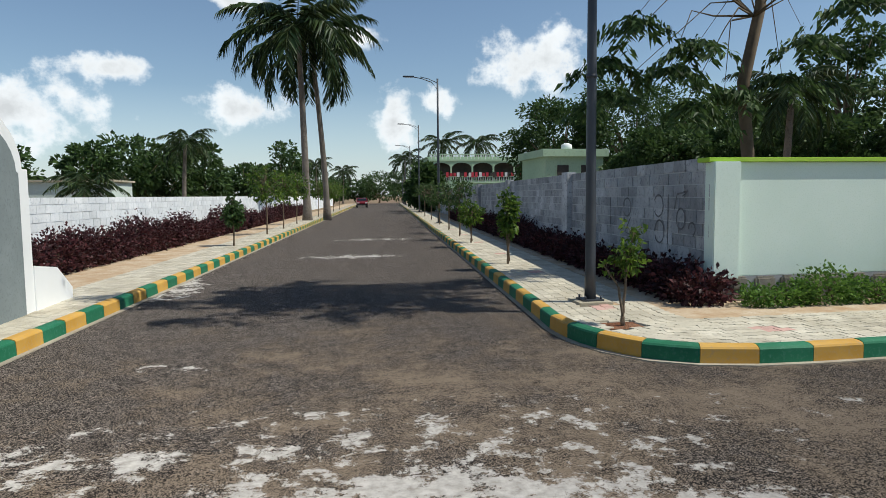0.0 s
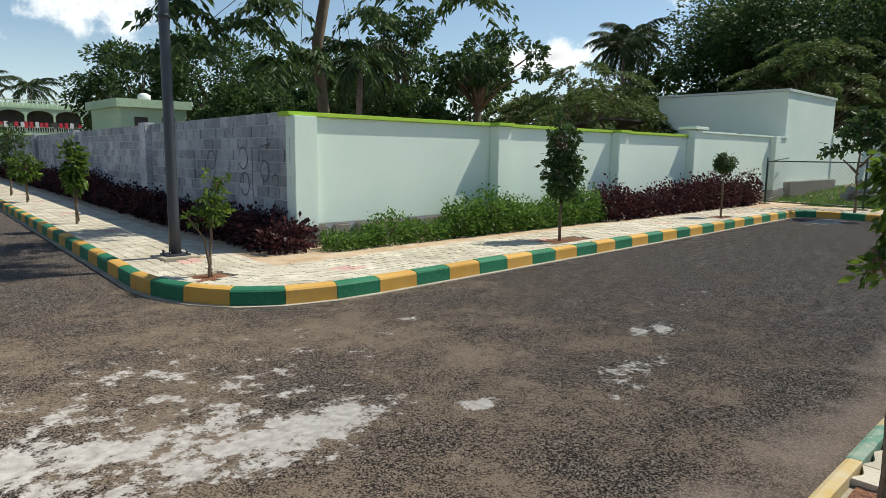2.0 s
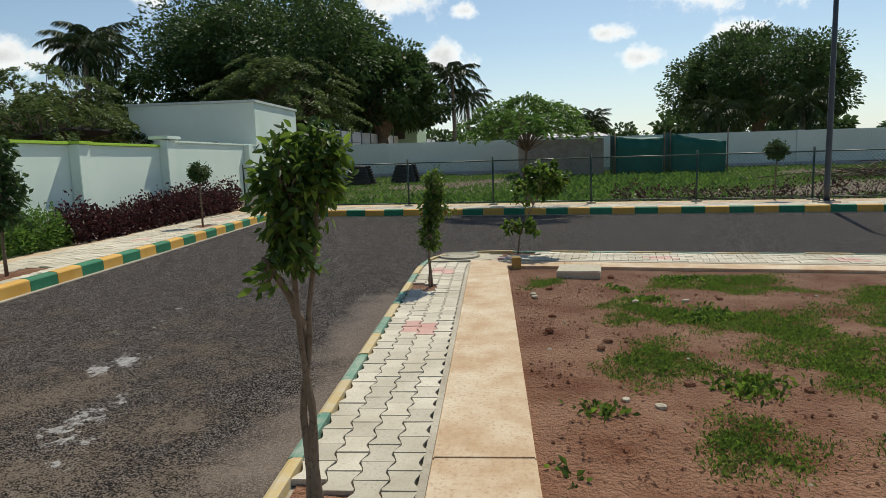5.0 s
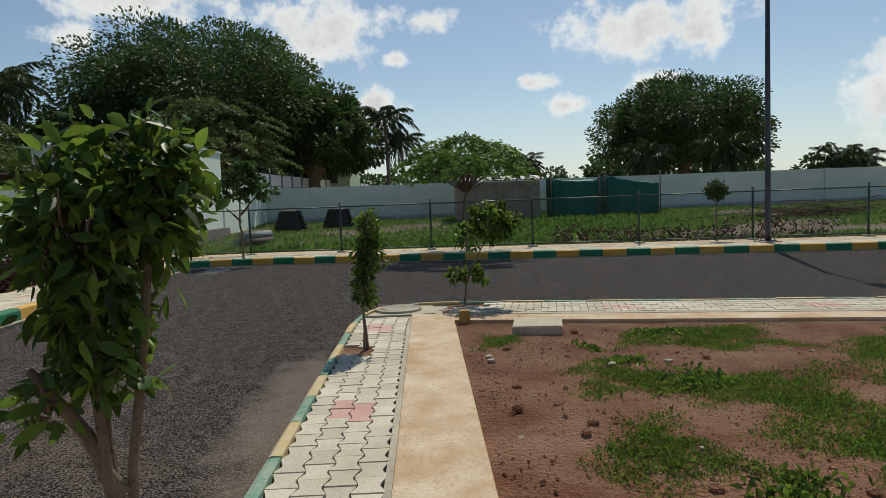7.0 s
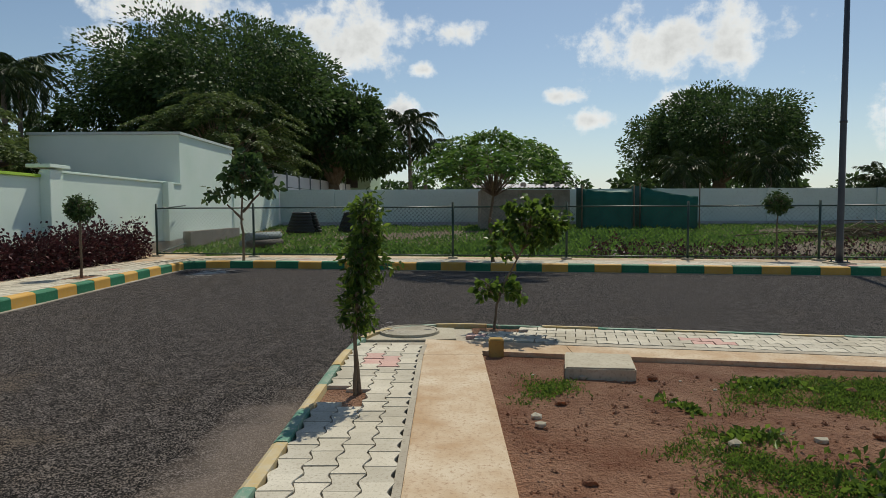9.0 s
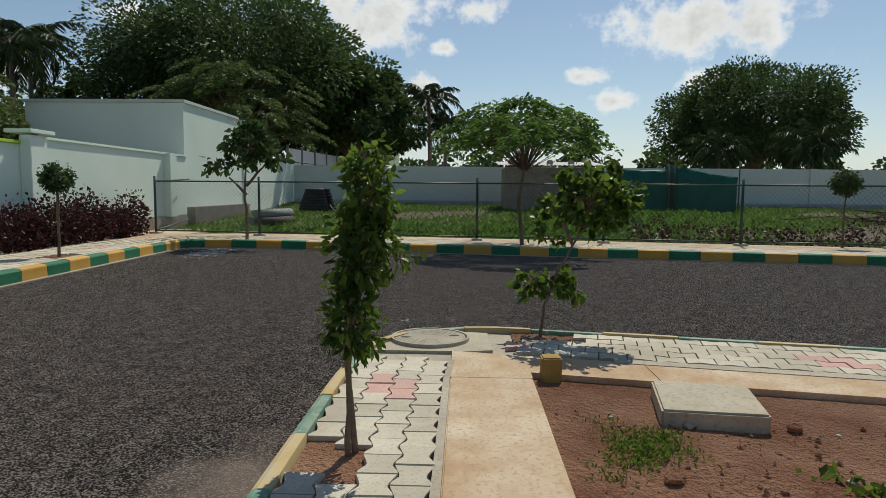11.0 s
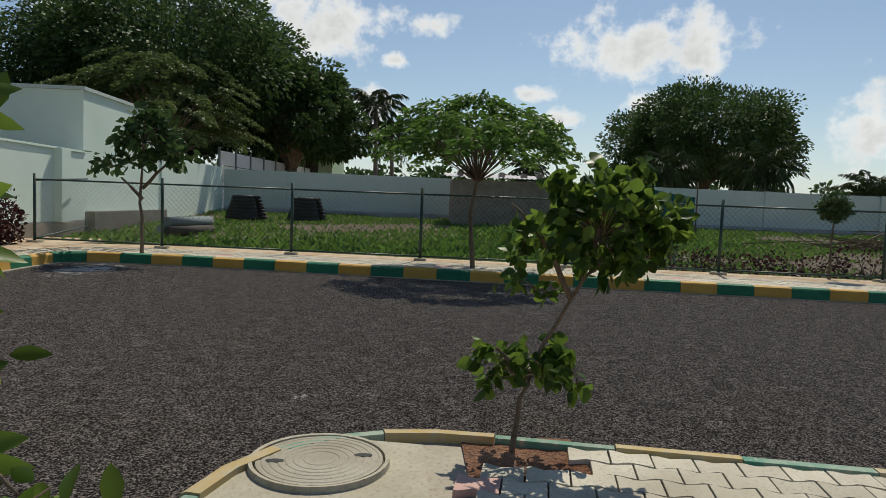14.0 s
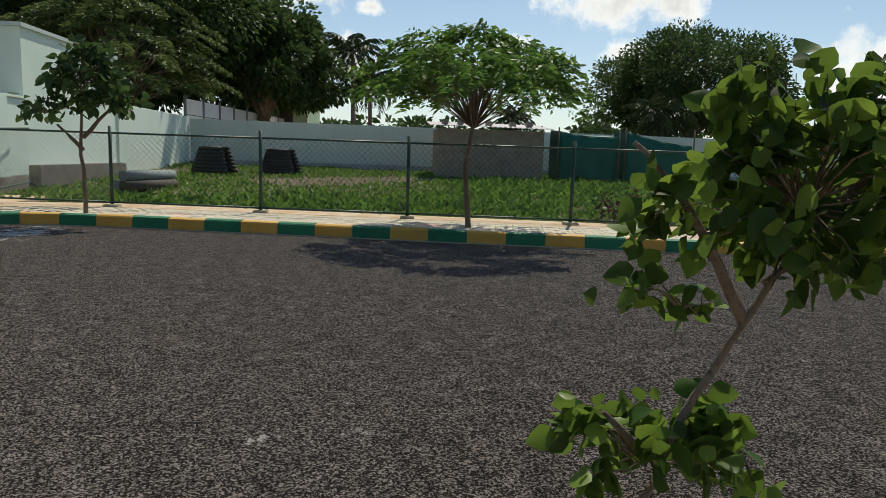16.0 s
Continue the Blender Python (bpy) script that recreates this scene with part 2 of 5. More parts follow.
M_EARTH = surface("field_earth", (0.2, 0.13, 0.075), (0.3, 0.22, 0.14), (0.12, 0.13, 0.05), 0.3, 6, 0.95, relief=0.5, depth=0.03)
M_GREEN_PAINT = surface("green_kerb_paint", (0.012, 0.13, 0.062), (0.02, 0.17, 0.085), (0.05, 0.19, 0.12), 2.0, 25, 0.7, vary=0.1)
M_YELLOW_PAINT = surface("yellow_kerb_paint", (0.5, 0.27, 0.045), (0.58, 0.34, 0.075), (0.46, 0.3, 0.13), 2.0, 25, 0.7, vary=0.08)
M_GREEN_WORN = surface("worn_green_paint", (0.05, 0.22, 0.15), (0.3, 0.36, 0.28), (0.38, 0.37, 0.3), 5, 25, 0.8, vary=0.1)
M_YELLOW_WORN = surface("worn_ochre_paint", (0.46, 0.32, 0.11), (0.48, 0.41, 0.27), (0.42, 0.38, 0.3), 5, 25, 0.8, vary=0.08)
M_WALL = surface("pale_green_wall_paint", (0.66, 0.79, 0.69), (0.75, 0.85, 0.77), (0.63, 0.75, 0.65), 0.5, 40, 0.85, relief=0.15)
M_COPING = surface("lime_coping_paint", (0.34, 0.55, 0.05), (0.42, 0.62, 0.08), None, 1.5, 30, 0.75, relief=0.1)
M_BLOCK = surface("grey_concrete_block", (0.24, 0.25, 0.27), (0.5, 0.51, 0.53), (0.19, 0.2, 0.22), 1.1, 14, 0.9, vary=0.24, relief=0.7)
M_MORTAR = surface("mortar", (0.3, 0.3, 0.31), (0.4, 0.4, 0.41), None, 2, 30)
M_JOINT = surface("pale_mortar", (0.42, 0.43, 0.44), (0.55, 0.56, 0.57), None, 2, 30)
M_WHITE_BLOCK = surface("whitewashed_block", (0.62, 0.65, 0.68), (0.78, 0.8, 0.82), (0.5, 0.54, 0.58), 1.3, 14, 0.9, vary=0.06, relief=0.4)
M_WHITE = surface("white_paint", (0.76, 0.77, 0.77), (0.82, 0.83, 0.83), None, 0.8, 40, 0.7, relief=0.1)
M_GREY_PANEL = surface("grey_plaster", (0.17, 0.2, 0.205), (0.22, 0.255, 0.26), (0.15, 0.18, 0.185), 1.2, 25, 0.85)
M_STONE = surface("rubble_stone", (0.24, 0.21, 0.17), (0.36, 0.32, 0.26), (0.18, 0.15, 0.12), 3, 25, 0.95, vary=0.2, relief=0.7, depth=0.01)
M_POLE = surface("dark_grey_pole_paint", (0.035, 0.04, 0.05), (0.05, 0.056, 0.066), None, 2, 40, 0.4, 0.5, relief=0.05)
M_FENCE = surface("green_fence_paint", (0.016, 0.04, 0.032), (0.028, 0.06, 0.048), None, 3, 40, 0.5, 0.4, relief=0.05)
M_WIRE = surface("galvanised_wire", (0.3, 0.33, 0.34), (0.4, 0.43, 0.44), None, 3, 40, 0.5, 0.4, 0.5, relief=0)
M_BARK = surface("grey_bark", (0.16, 0.115, 0.075), (0.26, 0.2, 0.14), (0.1, 0.07, 0.045), 4, 40, 0.95, relief=0.8, depth=0.01)
M_PALM_BARK = surface("palm_bark", (0.19, 0.16, 0.13), (0.3, 0.26, 0.22), (0.13, 0.11, 0.09), 2, 9, 0.95, relief=0.8, depth=0.03)
M_LEAF = leaves("sapling_leaf", (0.016, 0.04, 0.01), (0.045, 0.1, 0.02), (0.2, 0.3, 0.045), 0.4, 0.42)
M_LEAF_DARK = leaves("tree_leaf", (0.026, 0.052, 0.02), (0.05, 0.095, 0.028), (0.09, 0.15, 0.045), 0.55, 0.28)
M_LEAF_OLIVE = leaves("umbrella_tree_leaf", (0.045, 0.075, 0.022), (0.09, 0.13, 0.035), (0.15, 0.2, 0.06), 0.55, 0.3)
M_LEAF_FRESH = leaves("weed_leaf", (0.045, 0.1, 0.02), (0.085, 0.18, 0.03), (0.17, 0.29, 0.06), 0.5, 0.35)
M_LEAF_PURPLE = leaves("purple_hedge_leaf", (0.02, 0.009, 0.01), (0.05, 0.018, 0.021), (0.115, 0.038, 0.042), 0.5, 0.15)
M_PALM_LEAF = leaves("palm_leaf", (0.018, 0.04, 0.016), (0.035, 0.065, 0.022), (0.075, 0.105, 0.035), 0.45, 0.12)
M_DRY = surface("dry_twig_and_shaded_trunk", (0.1, 0.075, 0.05), (0.16, 0.12, 0.08), None, 4, 30)
M_BLACK = surface("black_rubber_and_hole_dark", (0.012, 0.012, 0.013), (0.025, 0.025, 0.026), None, 4, 40, 0.6)
M_TARP = surface("green_tarpaulin", (0.008, 0.085, 0.06), (0.015, 0.12, 0.085), None, 1.2, 20, 0.6, relief=0.3, depth=0.02)
M_SHEET = surface("corrugated_roof_sheet", (0.5, 0.5, 0.52), (0.62, 0.6, 0.6), (0.45, 0.16, 0.15), 0.9, 8, 0.6)
M_HOUSE = surface("green_house_paint", (0.36, 0.5, 0.34), (0.44, 0.58, 0.4), (0.3, 0.42, 0.28), 0.4, 9, 0.85)
# near-black for unlit interiors; also on a roof sheet, a pipe and washing
M_HOUSE_DARK = surface("shaded_room", (0.05, 0.045, 0.04), (0.08, 0.07, 0.06), None, 1, 10)
M_RED = surface("red_cloth", (0.4, 0.03, 0.05), (0.5, 0.06, 0.08), None, 1, 10)
M_CLOTH = surface("white_cloth", (0.6, 0.6, 0.6), (0.7, 0.7, 0.7), None, 1, 10)
M_CAR = surface("maroon_car_paint", (0.14, 0.012, 0.018), (0.17, 0.016, 0.022), None, 1, 60, 0.25, 0.6, relief=0)
M_GLASS = surface("dark_car_glass", (0.012, 0.013, 0.015), (0.018, 0.02, 0.022), None, 1, 60, 0.08, 0.6, relief=0)
M_LAMP = surface("lamp_lens", (0.6, 0.6, 0.58), (0.7, 0.7, 0.68), None, 1, 60, 0.3, relief=0)
M_INK = surface("black_spray_paint", (0.09, 0.09, 0.1), (0.19, 0.19, 0.2), None, 6, 40, 0.9, relief=0)
M_POT = surface("ochre_painted_concrete", (0.3, 0.19, 0.05), (0.4, 0.27, 0.09), (0.22, 0.14, 0.06), 5, 40, 0.85)
M_LIGHT_WALL = surface("far_wall_paint", (0.5, 0.58, 0.54), (0.58, 0.65, 0.61), (0.44, 0.5, 0.46), 0.35, 10, 0.9, relief=0.1)


# ---- building helpers ----
def mesh_of(bm, name, mat):
    me = bpy.data.meshes.new(name)
    bm.normal_update()
    bm.to_mesh(me)
    bm.free()
    me.materials.append(mat)
    return me


def part(name, bm, mat, parent, label=""):
    ob = new(name, mesh_of(bm, name, mat))
    if parent is not None:
        ob.parent = parent
    if label:
        tagged(ob, label)
    return ob


def thing(name, at, label, category, group="", kind=""):
    ob = new(name)
    ob.empty_display_size = 0.1
    ob.location = at
    return tagged(ob, label, category, group, kind)


def settled():
    bpy.context.view_layer.update()


def box(bm, x0, x1, y0, y1, z0, z1, bevel=0.0):
    r = bmesh.ops.create_cube(bm, size=1, matrix=Matrix.Translation(((x0 + x1) / 2, (y0 + y1) / 2, (z0 + z1) / 2)) @ Matrix.Diagonal((x1 - x0, y1 - y0, z1 - z0, 1)))
    if bevel:
        es = list({e for v in r["verts"] for e in v.link_edges})
        bmesh.ops.bevel(bm, geom=es, offset=bevel, segments=2, affect="EDGES")
    return bm


def prism(bm, poly, z0, z1):
    """An upright solid over a polygon given counter-clockwise."""
    lo = [bm.verts.new((x, y, z0)) for x, y in poly]
    hi = [bm.verts.new((x, y, z1)) for x, y in poly]
    bm.faces.new(hi)
    bm.faces.new(lo[::-1])
    for i in range(len(poly)):
        j = (i + 1) % len(poly)
        bm.faces.new((lo[i], lo[j], hi[j], hi[i]))
    return bm


def tube(bm, pts, radii, sides=8):
    """A tapered round limb along points."""
    pts = [Vector(p) for p in pts]
    rings = []
    for i, p in enumerate(pts):
        d = (pts[min(i + 1, len(pts) - 1)] - pts[max(i - 1, 0)]).normalized()
        a = d.orthogonal().normalized() if abs(d.z) < 0.95 else Vector((1, 0, 0)).cross(d).normalized()
        b = d.cross(a)
        rings.append([bm.verts.new(p + (a * math.cos(t) + b * math.sin(t)) * radii[i]) for t in (k * math.tau / sides for k in range(sides))])
    for r, s in zip(rings, rings[1:]):
        for k in range(sides):
            f = bm.faces.new((r[k], r[(k + 1) % sides], s[(k + 1) % sides], s[k]))
            f.smooth = True
    bm.faces.new(rings[0][::-1])
    bm.faces.new(rings[-1])
    return bm


def leaf_object(name, pos, direc, length, width, mat, parent=None, fold=0.18, droop=0.15, rng=None, full=False):
    """Folded leaves, four corners each: one mesh of many."""
    rng = rng or np.random.default_rng(1)
    n = len(pos)
    d = direc / np.maximum(np.linalg.norm(direc, axis=1, keepdims=True), 1e-6)
    r = rng.normal(size=(n, 3))
    s = np.cross(d, r)
    s /= np.maximum(np.linalg.norm(s, axis=1, keepdims=True), 1e-6)
    u = np.cross(s, d)
    L, W = np.broadcast_to(length, n)[:, None], np.broadcast_to(width, n)[:, None]
    down = np.array([0, 0, -1.0])
    v = np.stack([pos, pos + d * L * 0.45 + s * W * 0.5 + u * W * fold, pos + d * L + down * L * droop, pos + d * L * 0.45 - s * W * 0.5 + u * W * fold], 1).reshape(-1, 3)
    idx = np.arange(n)[:, None] * 4
    tri = np.concatenate([idx + np.array([0, 1, 2]), idx + np.array([0, 2, 3])], 1).reshape(-1, 3)
    if full:
        # rounded blade: base, three points a side, a curled tip and a midrib point
        row = lambda f, w, k: pos + d * L * f + s * W * w + u * W * k + down * L * droop * f * f
        v = np.stack([row(0, 0, 0), row(0.2, 0.36, 0.12), row(0.48, 0.5, 0.16), row(0.78, 0.3, 0.1), row(1.0, 0, 0), row(0.78, -0.3, 0.1), row(0.48, -0.5, 0.16), row(0.2, -0.36, 0.12), row(0.5, 0, 0)], 1).reshape(-1, 3)
        ring = [(8, a, (a + 1) % 8) for a in range(8)]
        idx = np.arange(n)[:, None] * 9
        tri = np.concatenate([idx + np.array(t) for t in ring], 1).reshape(-1, 3)
    me = bpy.data.meshes.new(name)
    me.vertices.add(len(v))
    me.vertices.foreach_set("co", v.astype(np.float32).ravel())
    me.loops.add(tri.size)
    me.loops.foreach_set("vertex_index", tri.astype(np.int32).ravel())
    me.polygons.add(len(tri))
    me.polygons.foreach_set("loop_start", np.arange(0, tri.size, 3, dtype=np.int32))
    me.update(calc_edges=True)
    me.materials.append(mat)
    ob = new(name, me)
    if parent is not None:
        ob.parent = parent
    return ob


def in_ball(rng, n, shell=0.5):
    d = rng.normal(size=(n, 3))
    d /= np.linalg.norm(d, axis=1, keepdims=True)
    return d * (shell + (1 - shell) * rng.random((n, 1)) ** 0.6), d


class Line:
    """A plan line with rounded corners; offsets go to its left."""

    def __init__(self, pts):
        self.p = [Vector(q) for q in pts]
        self.s = [0.0]
        for a, b in zip(self.p, self.p[1:]):
            self.s.append(self.s[-1] + (b - a).length)
        self.length = self.s[-1]
        self.n = []
        for i in range(len(self.p)):
            d = (self.p[min(i + 1, len(self.p) - 1)] - self.p[max(i - 1, 0)]).normalized()
            self.n.append(Vector((-d.y, d.x)))

    def at(self, s, o=0.0):
        i = 0
        while i < len(self.p) - 2 and self.s[i + 1] < s:
            i += 1
        f = (s - self.s[i]) / (self.s[i + 1] - self.s[i])
        n = self.n[i].lerp(self.n[i + 1], f).normalized()
        q = self.p[i].lerp(self.p[i + 1], f) + n * o
        return q.x, q.y


def arc(cx, cy, r, a0, a1, n=7):
    return [(cx + r * math.cos(radians(a0 + (a1 - a0) * i / n)), cy + r * math.sin(radians(a0 + (a1 - a0) * i / n))) for i in range(n + 1)]


def right_x(y):
    return 2.92 + 0.082 * (y - 8.8)


def left_x(y):
    return -3.5 + 0.066 * (y - 7.9)


def c_x(y):
    return 19.55 + 0.17 * y


NORTH = 150
LINE_NE = Line([(right_x(NORTH), NORTH), (right_x(60), 60), (right_x(20), 20), (right_x(9.2), 9.2), (2.86, 8.2), (2.9, 7.5), (3.08, 6.95), (3.38, 6.5), (3.8, 6.24), (4.35, 6.1), (5.0, 6.07), (8, 6.14), (14, 6.25), (19.2, 6.4), (20.0, 6.35), (20.35, 6.1), (20.4, 5.5),
                (c_x(4.5), 4.5), (c_x(0), 0), (c_x(-8), -8), (c_x(-30), -30), (c_x(-70), -70)])
LINE_W = Line([(-14, 4.2), (-5.2, 4.4), (-4.4, 4.8), (-3.85, 5.6), (left_x(7), 7), (left_x(12), 12), (left_x(30), 30), (left_x(NORTH), NORTH)])
LINE_S = Line([(11.25 - 0.2 * 60, -60), (11.25 - 0.2 * 6, -6.2), (11.22, -0.35), (11.2, 0.0), (11.1, 0.3), (10.9, 0.56), (10.6, 0.74), (10.2, 0.82), (9.6, 0.85), (5, 0.85), (-14, 0.85)])

# ---- ground, road ----
def ground_height(x, y):
    rise = min(max((x - 22.5) / 17.0, 0.0), 1.0)
    return -0.06 + 0.68 * rise if x > 21.5 else -0.06


bm = bmesh.new()
xs = [-2500, -600, -150, -60, -30, -15, 0, 10, 16, 20, 21.5, 22.5, 24, 27, 30, 33, 36, 39.5, 45, 60, 100, 250, 700, 2500]
ys = [-2500, -600, -150, -60, -30, -15, -5, 0, 4, 8.6, 14, 25, 45, 80, 160, 400, 1000, 2500]
grid = [[bm.verts.new((x, y, ground_height(x, y))) for x in xs] for y in ys]
for r, q in zip(grid, grid[1:]):
    for i in range(len(xs) - 1):
        bm.faces.new((r[i], r[i + 1], q[i + 1], q[i]))
tagged(part("ground", bm, M_EARTH, None), "dry brown earth with patches of weeds", "ground", kind="structure")

bm = bmesh.new()
prism(bm, [(-40, -70), (24, -70), (24, 8.9), (16, 40), (16, NORTH + 8), (-12, NORTH + 8), (-12, 5), (-40, 5)], -0.04, 0.0)
tagged(part("road", bm, M_ASPHALT, None), "dark worn asphalt road with cement spills", "road", kind="structure")


def strip(line, s0, s1, o0, o1, z0, z1, step=0.8):
    """A raised band that follows a line."""
    bm = bmesh.new()
    n = max(2, int((s1 - s0) / step))
    stops = sorted({s0 + (s1 - s0) * i / n for i in range(n + 1)} | {s for s in line.s if s0 < s < s1})
    prev = None
    for s in stops:
        a, b = line.at(s, o0), line.at(s, o1)
        ring = [bm.verts.new((*a, z0)), bm.verts.new((*a, z1)), bm.verts.new((*b, z1)), bm.verts.new((*b, z0))]
        if prev:
            for k in range(3):
                bm.faces.new((prev[k], ring[k], ring[k + 1], prev[k + 1]))
        prev = ring
    bmesh.ops.recalc_face_normals(bm, faces=bm.faces)
    return bm


def kerb_block(line, s0, s1, profile, bm):
    n = max(1, int((s1 - s0) / 0.22))
    prev = None
    rings = []
    for i in range(n + 1):
        s = s0 + (s1 - s0) * i / n
        ring = [bm.verts.new((*line.at(s, o), z)) for o, z in profile]
        if prev:
            for k in range(len(profile) - 1):
                bm.faces.new((prev[k], prev[k + 1], ring[k + 1], ring[k]))
        prev = ring
        rings.append(ring)
    bm.faces.new(rings[0][::-1])
    bm.faces.new(rings[-1])


WIDE = [(0.0, -0.05), (0.008, 0.16), (0.02, 0.18), (0.06, 0.194), (0.1, 0.197), (0.15, 0.197), (0.155, 0.1)]
SLIM = [(0.0, -0.05), (0.01, 0.13), (0.022, 0.165), (0.045, 0.175), (0.1, 0.175), (0.108, 0.1)]


def kerb(line, near0, near1, profile, label, block=0.6, first=0, paints=None):
    paints = paints or (M_GREEN_PAINT, M_YELLOW_PAINT)
    root = thing("kerb", (0, 0, 0), label, "kerb", kind="structure")
    rest = {0: bmesh.new(), 1: bmesh.new()}
    count = int(line.length / block)
    rng = random.Random(3)
    for i in range(count):
        s0, s1 = i * block + 0.003, (i + 1) * block - 0.003
        mat = paints[(i + first) % 2]
        dz = rng.uniform(-0.006, 0.006)
        prof = [(o + rng.uniform(-0.004, 0.004), z + dz) for o, z in profile]
        if near0 <= s0 <= near1:
            bm = bmesh.new()
            kerb_block(line, s0, s1, prof, bm)
            part("kerb_stone", bm, mat, root)
        else:
            kerb_block(line, s0, s1, prof, rest[(i + first) % 2])
    for k, bm in rest.items():
        if bm.verts:
            tagged(part("far_kerb_stones", bm, paints[k], root), kind="stuff")
        else:
            bm.free()
    return root


kerb(LINE_NE, LINE_NE.length - 210, LINE_NE.length - 45, WIDE, "kerb of green and ochre painted stones")
kerb(LINE_W, 0, 75, WIDE, "kerb of green and ochre stones beside the white wall", first=1)
kerb(LINE_S, 45, LINE_S.length, SLIM, "low kerb of worn green and ochre stones", paints=(M_GREEN_WORN, M_YELLOW_WORN))
# thin cement haunch along the kerb foot
for line in (LINE_NE, LINE_W):
    tagged(part("trim", strip(line, 0, line.length, -0.07, 0.02, -0.02, 0.012), M_CEMENT, None), "dusty cement haunch at the kerb foot", "trim", kind="structure")

PAVE_NE = part("pavement", strip(LINE_NE, 0, LINE_NE.length, 0.15, 1.75, -0.05, 0.14), M_CEMENT, None)
tagged(PAVE_NE, "pale interlocking paver footpath behind the kerb", "pavement", kind="structure")
tagged(part("pavement", strip(LINE_NE, 0, LINE_NE.length, 1.75, 2.75, -0.05, 0.15), M_CONCRETE, None), "earth-stained concrete strip beside the hedge", "pavement", kind="structure")
PAVE_W = part("pavement", strip(LINE_W, 0, LINE_W.length, 0.15, 1.4, -0.05, 0.14), M_CEMENT, None)
tagged(PAVE_W, "pale paver footpath by the white block wall", "pavement", kind="structure")
tagged(part("pavement", strip(LINE_W, 0, LINE_W.length, 1.4, 2.8, -0.05, 0.15), M_CONCRETE, None), "orange dusty strip by the purple hedge", "pavement", kind="structure")
PAVE_S = part("pavement", strip(LINE_S, 0, LINE_S.length, 0.1, 0.98, -0.05, 0.125), M_CEMENT, None)
tagged(PAVE_S, "narrow footpath of pale wavy pavers in cement", "pavement", kind="structure")

for a, b, o0, o1 in ((LINE_S.s[7] + 0.05, LINE_S.length - 6, 0.722, 0.764), (LINE_S.s[2] - 22, LINE_S.s[2] - 0.9, 0.874, 0.985)):
    tagged(part("trim", strip(LINE_S, a, b, o0, o1, 0.05, 0.161), M_CEMENT, None), "cement margin beside the pavers", "trim", kind="structure")
# soil behind the footpaths
bm = prism(bmesh.new(), [(4.0, 7.9), (4.4, 7.4), (5.2, 7.3), (24.5, 7.3), (24.5, 9.0), (6.0, 9.0), (5.55, 9.0), (5.6, 12), (4.4, 12), (4.0, 9)], -0.05, 0.157)
tagged(part("pavement", bm, M_CONCRETE, None), "dusty earth-stained concrete under the shrubs", "pavement", kind="structure")
bm = bmesh.new()
prism(bm, [(right_x(8) + 2.7, 8.55), (24, 8.55), (24, 30), (right_x(NORTH) + 20, NORTH), (right_x(NORTH) + 2.7, NORTH)], -0.05, 0.12)
tagged(part("ground", bm, M_EARTH, None), "earth behind the grey boundary wall", "ground", kind="structure")
bm = bmesh.new()
prism(bm, [(left_x(NORTH) - 2.7, NORTH), (-40, NORTH), (-40, 7), (left_x(7) - 2.7, 7)], -0.05, 0.12)
tagged(part("ground", bm, M_EARTH, None), "earth under the purple hedge and beyond", "ground", kind="structure")

bm = bmesh.new()
nx, ny = 90, 60
x0, x1, y0, y1 = -10.0, 9.9, -14.0, -0.40
verts = []
for j in range(ny + 1):
    row = []
    for i in range(nx + 1):
        y = y0 + (y1 - y0) * j / ny
        limit = 9.85 + 0.2 * (y + 0.4)
        x = x0 + (limit - x0) * (i / nx)
        lump = 0.05 * noise.noise((x * 1.3, y * 1.3, 0)) + 0.02 * noise.noise((x * 5, y * 5, 3))
        edge = min(1, (y1 - y) * 1.5, (limit - x) * 1.5)
        row.append(bm.verts.new((x, y, 0.115 + lump * max(edge, 0))))
    verts.append(row)
for a, b in zip(verts, verts[1:]):
    for i in range(nx):
        f = bm.faces.new((a[i], a[i + 1], b[i + 1], b[i]))
        f.smooth = True
tagged(part("ground", bm, M_SOIL, None), "bare red soil plot with stones and weeds", "ground", kind="structure")

# concrete strips round the plot, cast in bays
STRIP = thing("concrete_strip", (0, 0, 0), "earth-stained concrete edging cast in bays", "pavement", kind="structure")
x = -7.8
while x < 9.3:
    bm = box(bmesh.new(), x + 0.001, min(x + 5.82, 9.66) - 0.001, -0.445 + random.uniform(-0.006, 0.006), 0.085, 0.0, 0.158 + random.uniform(-0.003, 0.003), 0.008)
    part("concrete_bay", bm, M_CONCRETE, STRIP)
    x += 5.82
bm = prism(bmesh.new(), [(9.664, -0.445), (9.8, -0.445), (9.635, -1.25), (10.085, -1.25), (10.27, -0.3), (10.36, 0.085), (9.664, 0.085)], 0.0, 0.156)
bmesh.ops.recalc_face_normals(bm, faces=bm.faces)
part("concrete_bay", bm, M_CONCRETE, STRIP)
y = -1.256
while y > -12:
    y2 = y - 4.5
    q = lambda v, o: (11.25 + 0.2 * (v + 0.35) * 0.98 - o, v)
    bm = prism(bmesh.new(), [q(y2 + 0.002, 1.44), q(y2 + 0.002, 0.99), q(y, 0.99), q(y, 1.44)], 0.0, 0.156)
    part("concrete_bay", bm, M_CONCRETE, STRIP)
    y = y2


# ---- boundary walls ----
def slab_wall(name, label, boxes, mat, category="wall", bevel=0.01):
    bm = bmesh.new()
    for b in boxes:
        box(bm, *b, bevel)
    return tagged(part(name, bm, mat, None), label, category, kind="structure")


